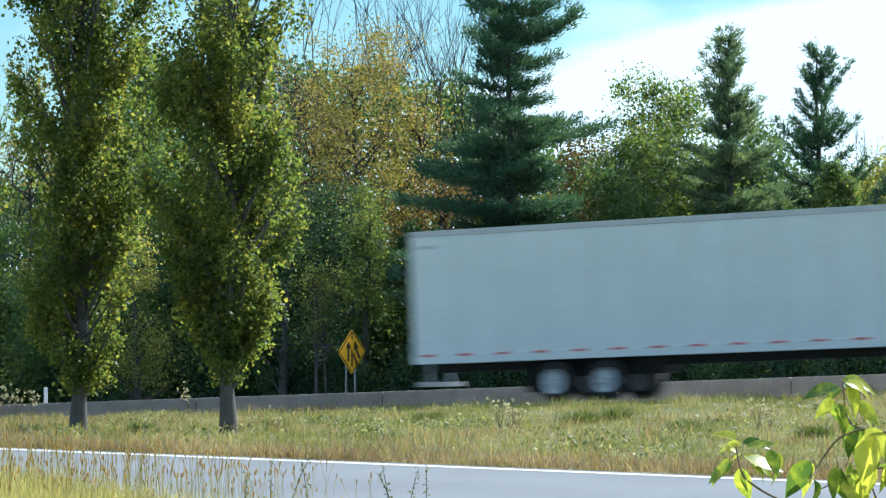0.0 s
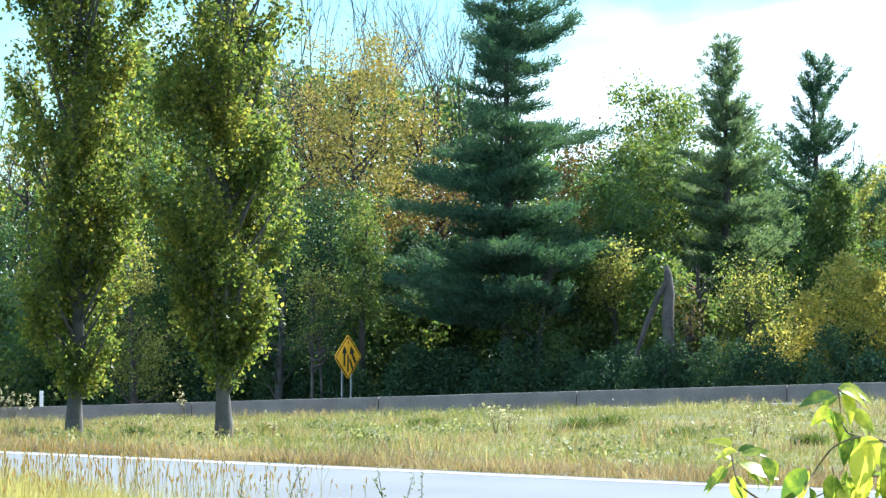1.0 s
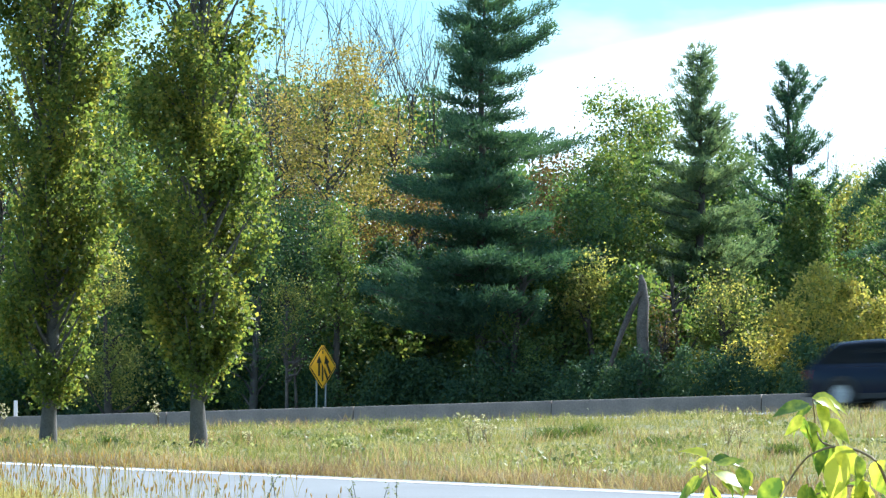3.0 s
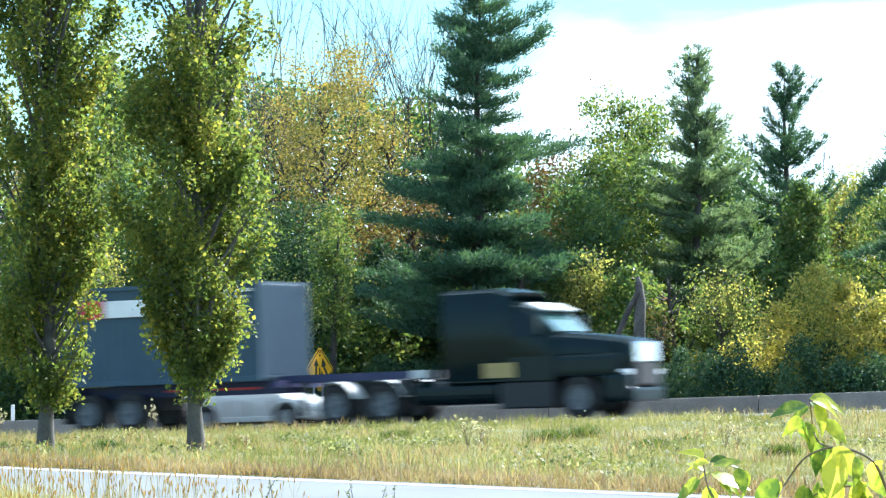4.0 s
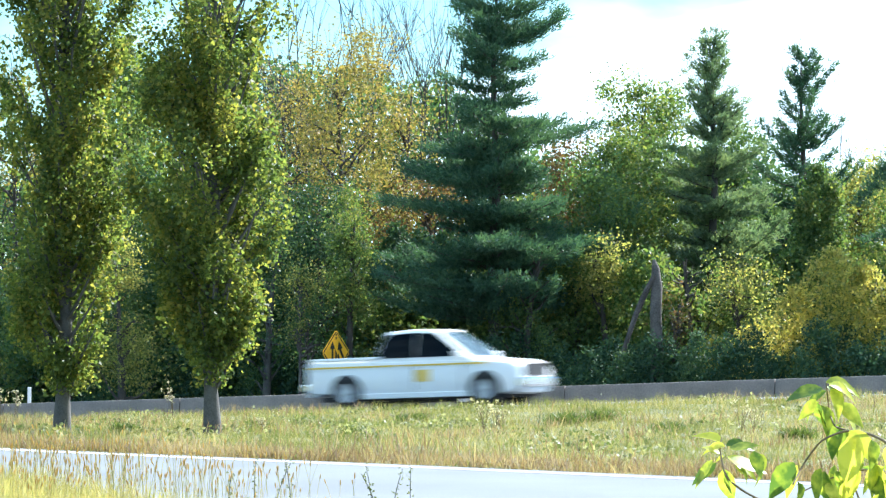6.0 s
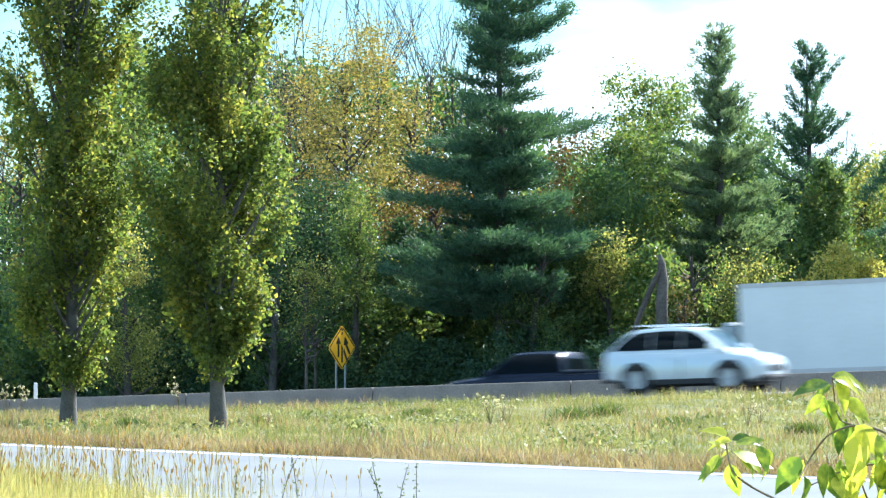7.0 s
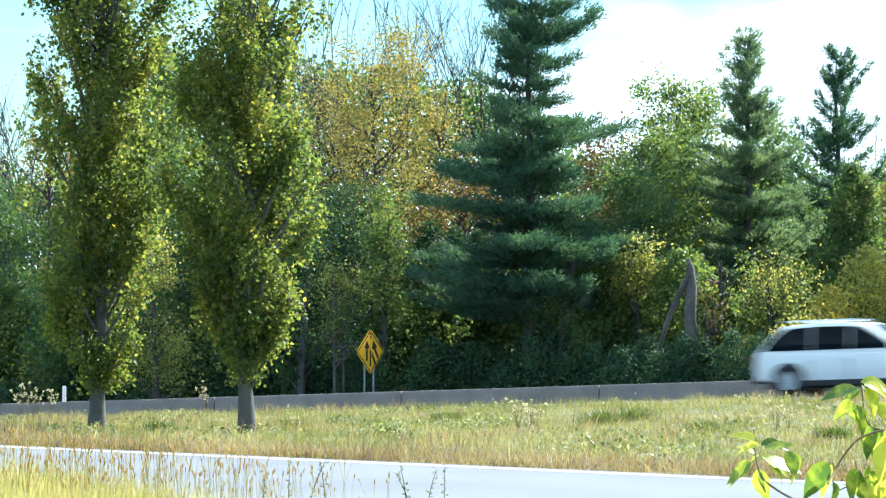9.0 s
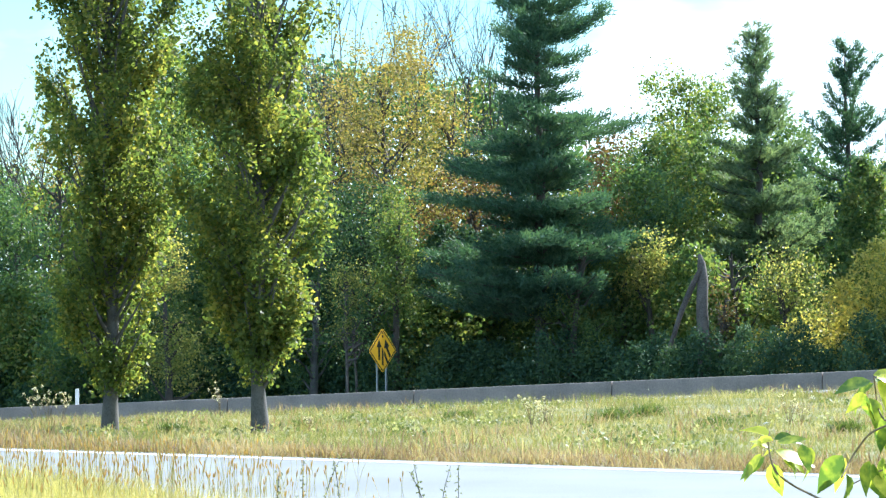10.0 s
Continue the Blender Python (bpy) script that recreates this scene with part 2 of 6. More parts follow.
def land_z(x, y):
    """Height of the ground sheet, under the roads too."""
    s, o = ALONG.x * x + ALONG.y * y - S0, AWAY.x * x + AWAY.y * y
    a, b = R_AWAY.x * x + R_AWAY.y * y - FAR_EDGE - 0.5, 72.0 - o
    w = np.clip(a, 0, None) / (np.clip(a, 0, None) + np.clip(b, 0.001, None))
    w = np.where(b <= 0, 1.0, w)
    z = w * highway_z(s, np.clip(o, 72.0, None)) - 0.28 * np.sin(np.pi * w)      # a shallow swale
    c = np.clip((a + FAR_EDGE + 0.5 - NEAR_EDGE + 0.8) / -26.0, 0, 1)
    z = z + 1.05 * c * c * (3 - 2 * c)                                  # the bank on which the camera stands
    z = z - np.where((o > 71.9) & (o < 96.0), 0.06, 0.0) - np.where((a < 0.1) & (a > -7.9), 0.05, 0.0)
    far = np.clip((o - 96) / 30, 0, 1)
    return z + far * 0.6


def rough(x, y):
    return 0.05 * np.sin(x * 1.7 + y * 0.6) * np.sin(y * 1.1 - x * 0.4) + 0.03 * np.sin(3.1 * x + 1.3 * y)


def at_land(x, y):
    return float(land_z(np.array(float(x)), np.array(float(y))))


def land():
    def axis(a, b, c, d, n, m):
        return np.concatenate([-np.geomspace(-a, -b, n, endpoint=False) if a < 0 else np.linspace(a, b, n, endpoint=False), np.linspace(b, c, m, endpoint=False), np.geomspace(c, d, n)])
    xs = axis(-2500, -24, 24, 2500, 24, 70)
    ys = np.concatenate([-np.geomspace(2500, 6, 16), np.linspace(-4, 130, 170), np.geomspace(135, 3500, 22)])
    X, Y = np.meshgrid(xs, ys)
    Z = land_z(X, Y)
    grassy = (ALONG.x * 0 + AWAY.x * X + AWAY.y * Y < 71.5) & (R_AWAY.x * X + R_AWAY.y * Y > FAR_EDGE + 1.0) & (np.abs(X) < 60)
    Z = Z + np.where(grassy, rough(X, Y), 0)
    v = np.stack([X, Y, Z], -1).reshape(-1, 3)
    nx, ny = len(xs), len(ys)
    i = np.arange(nx * ny).reshape(ny, nx)
    f = np.stack([i[:-1, :-1], i[:-1, 1:], i[1:, 1:], i[1:, :-1]], -1).reshape(-1, 4)
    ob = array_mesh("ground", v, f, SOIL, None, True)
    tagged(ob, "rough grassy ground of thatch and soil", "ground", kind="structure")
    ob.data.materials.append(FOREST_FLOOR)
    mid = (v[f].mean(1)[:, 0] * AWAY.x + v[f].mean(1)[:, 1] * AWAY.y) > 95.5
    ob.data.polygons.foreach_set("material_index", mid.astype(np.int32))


def highway_strip(name, o0, o1, mat, lift, s0=-330, s1=330, step=5.0, label="", category="road"):
    ss = np.arange(s0, s1 + step, step)
    os = np.linspace(o0, o1, 5 if o1 - o0 > 1 else 2)
    S, O = np.meshgrid(ss, os)
    X = ALONG.x * (S + S0) + AWAY.x * O
    Y = ALONG.y * (S + S0) + AWAY.y * O
    Z = highway_z(S, O) + lift
    v = np.stack([X, Y, Z], -1).reshape(-1, 3)
    i = np.arange(S.size).reshape(S.shape)
    f = np.stack([i[:-1, :-1], i[:-1, 1:], i[1:, 1:], i[1:, :-1]], -1).reshape(-1, 4)
    return tagged(array_mesh(name, v, f, mat, None, True), label, category, kind="structure")


def near_strip(name, o0, o1, mat, lift, s0=-260, s1=260, label=""):
    ss = np.arange(s0, s1, 4.0)
    os = np.linspace(o0, o1, 3)
    S, O = np.meshgrid(ss, os)
    X, Y = R_ALONG.x * S + R_AWAY.x * O, R_ALONG.y * S + R_AWAY.y * O
    v = np.stack([X, Y, np.full_like(X, lift)], -1).reshape(-1, 3)
    i = np.arange(S.size).reshape(S.shape)
    f = np.stack([i[:-1, :-1], i[:-1, 1:], i[1:, 1:], i[1:, :-1]], -1).reshape(-1, 4)
    return tagged(array_mesh(name, v, f, mat), label, "road", kind="structure")


land()
near_strip("road", NEAR_EDGE - 0.7, FAR_EDGE + 0.35, ASPHALT, 0.0, label="sunlit worn grey asphalt side road")
near_strip("road_marking", FAR_EDGE - 0.16, FAR_EDGE + 0.08, LINE_WHITE, 0.005, label="white painted edge line along the verge")
near_strip("road_marking", NEAR_EDGE - 0.08, NEAR_EDGE + 0.08, LINE_WHITE, 0.005, label="white painted edge line along the near shoulder")
highway_strip("highway_near", 72.0, WALL - 0.2, ASPHALT_DARK, 0.0, label="dark asphalt carriageway on this side of the barrier")
highway_strip("highway_far", WALL + 0.5, 95.5, ASPHALT_DARK, 0.0, label="dark asphalt carriageway beyond the concrete barrier")
for o, w, txt in ((SLOW - 1.9, 0.14, "white shoulder line of the highway"), (FAST + 1.9, 0.12, "pale inner edge line of the highway")):
    highway_strip("road_marking", o - w / 2, o + w / 2, LINE_WHITE, 0.006, label=txt)


def barrier():
    """Precast median barrier: segments of 6.1 m with open joints."""
    seg = 6.1
    prof = [(-0.30, 0.0), (-0.30, 0.08), (-0.17, 0.33), (-0.10, 0.75), (-0.085, 0.765), (0.085, 0.765), (0.10, 0.75), (0.17, 0.33), (0.30, 0.08), (0.30, 0.0)]
    bm = bmesh.new()
    ends = []
    for x in (0.012, 0.035, seg - 0.035, seg - 0.012):
        k = 0.985 if x in (0.012, seg - 0.012) else 1.0
        ends.append([bm.verts.new((x, y * k, z * k)) for y, z in prof])
    for p, q in zip(ends, ends[1:]):
        for j in range(len(prof)):
            bm.faces.new((p[j], p[(j + 1) % len(prof)], q[(j + 1) % len(prof)], q[j]))
    bm.faces.new(ends[0])
    bm.faces.new(list(reversed(ends[-1])))
    bmesh.ops.recalc_face_normals(bm, faces=bm.faces)
    wall = tagged(new("median_barrier"), "weathered brown-grey concrete median barrier in jointed segments", "barrier", kind="structure")
    me = None
    for i in range(-22, 23):
        s = 4.38 + i * seg
        z0, z1 = highway_z(s, WALL), highway_z(s + seg, WALL)
        if me is None:
            first = part("barrier_segment", bm, CONCRETE, wall)
            me, ob = first.data, first
        else:
            ob = new("barrier_segment", me)
            ob.parent = wall
        p = ALONG * (s + S0) + AWAY * WALL
        ob.matrix_basis = Matrix.Translation((p.x, p.y, float(z0) - 0.03)) @ Matrix.Rotation(math.atan2(ALONG.y, ALONG.x), 4, "Z") @ Matrix.Rotation(-math.atan2(float(z1 - z0), seg), 4, "Y")


barrier()


# ---- trees along the verge ----
def column_tree(x, y, height, half_width, seed, lean=0.0, low=1.2):
    """A fastigiate maple: straight trunk, steep limbs, leaves in upright sprays along them."""
    rng = np.random.default_rng(seed)
    base = at_land(x, y)
    root = empty("column_maple", Matrix.Translation((x, y, base - 0.05)), "columnar maple with dense green leaves and bare grey trunk", "tree", "columnar maples on the verge")
    pts = [(lean * z * 0.02 + 0.04 * math.sin(z * 1.3 + seed), 0.03 * math.sin(z * 0.9), z) for z in np.linspace(0, height * 0.95, 14)]
    rad = [0.13 * (1 - 0.93 * (z / (height * 0.95))) + (0.05 if z < 0.1 else 0) for z in np.linspace(0, height * 0.95, 14)]
    limbs_mesh("trunk", [(pts, rad)], BARK, root, 10)

    def width(h):
        t = (h - low) / (height - low)
        up = np.clip(t / 0.24, 0, 1) ** 0.7
        return half_width * (0.10 + 0.90 * up) * np.clip((1.03 - t) / 0.50, 0, 1) ** 0.7
    sprays = []
    n_limb = 92
    for i in range(n_limb):
        h0 = low - 0.35 + (height * 0.8 - low) * ((i + rng.uniform(0, 1)) / n_limb) ** 1.12
        a = i * 2.399 + rng.uniform(-0.4, 0.4)
        ln = rng.uniform(0.75, 1.4) if i < 14 else rng.uniform(1.0, 2.1)
        h1 = min(h0 + ln, height * 0.99)
        r1 = float(width(np.array(h1))) * rng.uniform(0.70, 1.06)
        path = [Vector((math.cos(a) * r1 * k ** 0.8, math.sin(a) * r1 * k ** 0.8, h0 + (h1 - h0) * k)) for k in np.linspace(0, 1, 7)]
        limbs_mesh("limb", [(path, [0.035 * (1 - 0.85 * k) + 0.004 for k in np.linspace(0, 1, 7)])], BARK, root, 5)
        for p in path[1:]:
            sprays.append((p, 1.0))
        for k in range(7):                               # side twigs that leave the limb upwards
            p = path[rng.integers(1, 7)]
            b = a + rng.normal() * 0.9
            q = p + Vector((math.cos(b) * rng.uniform(0.1, 0.42), math.sin(b) * rng.uniform(0.1, 0.42), rng.uniform(0.0, 0.45)))
            sprays.append((q, 0.8))
    c = np.array([tuple(p) for p, _ in sprays])
    k = np.array([q for _, q in sprays])
    gap = np.array([noise.noise(Vector(p) * 0.8 + Vector((seed * 7.0, 0, 0))) for p in c])
    some = gap > np.where(c[:, 2] > 4.5, -0.17, -0.28)          # thinner above
    c, k = c[some], k[some]
    per = 56
    spread = rng.normal(size=(len(c), per, 3)) * np.array([0.105, 0.105, 0.19]) * k[:, None, None]
    pts = (c[:, None] + spread).reshape(-1, 3)
    pts = pts[pts[:, 2] > low - 0.25]
    v, f = leaf_quads(rng, pts, 0.078, 0.85, size_spread=0.45)
    array_mesh("crown", v, f, MAPLE, root)


# ---- woodland ----
def broadleaf(name, x, y, height, half_width, mat, seed, label, category="tree", low=0.25, leaf=0.17, clumps=170, per=110, bark=BARK_DARK, loose=0.55, sparse=-0.25, flat=1.0, trunk_r=0.16, parent=None, base=None):
    """A woodland tree: trunk, forking limbs, and leaves in clumps with gaps between."""
    rng = np.random.default_rng(seed)
    base = at_land(x, y) if base is None else base
    root = empty(name, Matrix.Translation((x, y, base - 0.08)), label, category)
    limbs = []
    bend = rng.uniform(-0.5, 0.5, 2)
    tp = [(bend[0] * k * k, bend[1] * k * k, height * 0.88 * k) for k in np.linspace(0, 1, 9)]
    limbs_mesh("trunk", [(tp, [trunk_r * (1 - 0.9 * k) + 0.012 for k in np.linspace(0, 1, 9)])], bark, root, 8)
    tips = []
    for i in range(26):
        k = rng.uniform(low * 0.8, 0.92)
        a = rng.uniform(0, 2 * math.pi)
        reach = half_width * rng.uniform(0.45, 1.0) * (1.15 - 0.75 * k)
        rise = rng.uniform(0.3, 1.3) * reach
        st = Vector((bend[0] * k * k, bend[1] * k * k, height * 0.88 * k))
        path = [st + Vector((math.cos(a) * reach * q, math.sin(a) * reach * q, rise * q ** 0.8 + 0.1 * math.sin(q * 5 + i))) for q in np.linspace(0, 1, 5)]
        limbs.append((path, [0.05 * (1 - 0.85 * q) + 0.006 for q in np.linspace(0, 1, 5)]))
        tips.append(tuple(path[-1]))
        tips.append(tuple(path[3]))
    for lb in limbs:
        limbs_mesh("limb", [lb], bark, root, 5)
    t = rng.beta(1.2, 1.1, clumps)
    hs = height * (low + (1 - low) * t)
    w = half_width * np.clip(np.sin(np.pi * (0.14 + 0.80 * t)), 0.05, 1) ** 0.7
    ang = rng.uniform(0, 2 * math.pi, clumps)
    lobes = np.array([noise.noise(Vector((math.cos(a) * 1.5, math.sin(a) * 1.5 + seed, h * 0.6))) for a, h in zip(ang, hs)])
    rr = w * rng.uniform(0.1, 1, clumps) ** 0.5 * (0.92 + 0.9 * lobes)
    c = np.stack([rr * np.cos(ang), rr * np.sin(ang) * flat, hs], 1)
    if low < 0.9:
        c = np.concatenate([c, np.array(tips)])
    gap = np.array([noise.noise(Vector(p) * 0.55 + Vector((seed * 3.1, 0, 0))) for p in c])
    c = c[gap > sparse]
    size = rng.uniform(0.35, 1.25, len(c))[:, None, None]
    per = int(per * 1.12)
    pts = (c[:, None] + rng.normal(size=(len(c), per, 3)) * np.array([loose, loose, loose * 0.75]) * size).reshape(-1, 3)
    pts = pts[pts[:, 2] > 0.05]
    v, f = leaf_quads(rng, pts, leaf * 0.67, 0.7)
    array_mesh("crown", v, f, mat, root)
    return root


def pine(x, y, height, half_width, mat, seed, label, low=0.14, whorls=20, droop=0.0, upsweep=0.25, tufts=7, thin=1.0, taper=0.72, skew=0.0, crest=2.2, plate=0.30, count=(4, 8), deep=0.07, tight=0.14, arms=()):
    """A white pine: whorls of level branches of uneven length that carry flat plates of needle tufts."""
    rng = np.random.default_rng(seed)
    base = at_land(x, y)
    root = empty("white_pine", Matrix.Translation((x, y, base - 0.08)), label, "tree")
    limbs_mesh("trunk", [([(0.06 * math.sin(z), 0, z) for z in np.linspace(0, height, 12)], [0.24 * (1 - k) + 0.015 for k in np.linspace(0, 1, 12)])], BARK_DARK, root, 8)
    paths = []
    for wv in range(whorls):
        k = low + (1 - low) * (wv + rng.uniform(-0.35, 0.35)) / whorls
        n = rng.integers(*count)
        a0 = rng.uniform(0, 6.28)
        for j in range(n):
            a = a0 + j * 6.283 / n + rng.uniform(-0.35, 0.35)
            h = height * k + rng.uniform(-0.35, 0.35)
            lump = 1.0 + 0.75 * noise.noise(Vector((math.cos(a) * 1.2 + seed, math.sin(a) * 1.2, h * 0.8)))
            reach = half_width * ((1.03 - k) / (1 - low)) ** taper * rng.uniform(0.55, 1.1) * lump * (1 - skew * math.cos(a) * (0.5 - k)) + 0.12
            up = upsweep + crest * max(0, k - 0.6) + rng.normal() * 0.06
            path = [Vector((math.cos(a) * reach * q, math.sin(a) * reach * q, h + reach * (up * q * q - droop * q))) for q in np.linspace(0, 1, 6)]
            paths.append((path, a, reach, k))
    for arm in arms:
        p = [Vector(q) for q in arm]
        path = [p[min(int(q), len(p) - 2)].lerp(p[min(int(q), len(p) - 2) + 1], q - min(int(q), len(p) - 2)) for q in np.linspace(0, len(p) - 1, 6)]
        d = path[-1] - path[0]
        paths.append((path, math.atan2(d.y, d.x), d.length, 0.5))
    cs, dirs, wide = [], [], []
    for path, a, reach, k in paths:
        limbs_mesh("limb", [(path, [0.05 * (1 - 0.85 * q) * (1.1 - k) + 0.008 for q in np.linspace(0, 1, 6)])], BARK_DARK, root, 5)
        for q in np.linspace(0.15, 1.0, max(3, int(tufts * (0.35 + 0.65 * reach / half_width)))):
            i = min(int(q * 5), 4)
            p = path[i].lerp(path[i + 1], q * 5 - i)
            half = plate * reach * math.sin(math.pi * (0.18 + 0.74 * q))
            for side in range(1 + int(half / 0.16)):
                o = Vector((-math.sin(a), math.cos(a), 0)) * rng.uniform(-1, 1) * half
                cs.append(p + o + Vector((0, 0, 0.05 + rng.normal() * 0.04)))
                dirs.append(Vector((math.cos(a) * 0.8, math.sin(a) * 0.8, 0.5 + 0.4 * k)) + o * 0.6)
    c, d = np.array([tuple(p) for p in cs]), np.array([tuple(p) for p in dirs])
    per = int(36 * thin)
    nd = d[:, None] + rng.normal(size=(len(c), per, 3)) * 0.58
    nd /= np.linalg.norm(nd, axis=2)[..., None]
    st = c[:, None] + rng.normal(size=(len(c), per, 3)) * np.array([tight, tight, deep])
    st, nd = st.reshape(-1, 3), nd.reshape(-1, 3)
    e = np.cross(nd, rng.normal(size=nd.shape))
    e /= np.linalg.norm(e, axis=1)[:, None]
    L = rng.uniform(0.10, 0.21, len(st))[:, None]
    W = 0.019
    v = np.stack([st - e * W, st + e * W, st + nd * L + e * W * 0.4, st + nd * L - e * W * 0.4], 1).reshape(-1, 3)
    array_mesh("crown", v, np.arange(len(v)).reshape(-1, 4), mat, root)
    return root


def bare_tree(x, y, height, seed, label, spread=0.35):
    """Fine, nearly leafless grey branches that fork again and again."""
    rng = np.random.default_rng(seed)
    root = empty("bare_tree", Matrix.Translation((x, y, at_land(x, y) - 0.08)), label, "tree")
    limbs = []

    def grow(p, d, ln, r, depth):
        path, q = [p], p
        for i in range(3):
            d = (d + Vector(rng.normal(size=3)) * 0.10 + Vector((0, 0, 0.05))).normalized()
            q = q + d * ln / 3
            path.append(q)
        limbs.append((path, [r, r * 0.86, r * 0.72, r * 0.6]))
        if depth:
            for i in range(3 if depth > 1 else 4):
                grow(path[rng.integers(2, 4)], (d + Vector(rng.normal(size=3)) * spread + Vector((0, 0, 0.12))).normalized(), ln * rng.uniform(0.55, 0.8), r * 0.55, depth - 1)
    grow(Vector((0, 0, 0)), Vector((0, 0, 1)), height * 0.42, 0.13, 4)
    big = [l for l in limbs if l[1][0] > 0.1]
    limbs_mesh("trunk", big, BARK, root, 7)
    for lb in limbs:
        if 0.03 < lb[1][0] <= 0.1:
            limbs_mesh("limb", [lb], BARK, root, 4)
    tagged(limbs_mesh("twig", [l for l in limbs if l[1][0] <= 0.03], BARK, root, 4), kind="stuff")
    return root


def ray_x(px, depth):
    """World x of a thing seen that far right of the first view's axis, at that depth."""
    return (px - 784) / 6000 * depth


def top_height(x, y, py):
    return EYE + (462 - py) / 6000 * y - at_land(x, y)


column_tree(ray_x(405, 59.4), 59.4, 12.2, 1.26, 3, low=1.15)
column_tree(ray_x(142, 60.4), 60.4, 12.0, 1.26, 11, low=1.0)

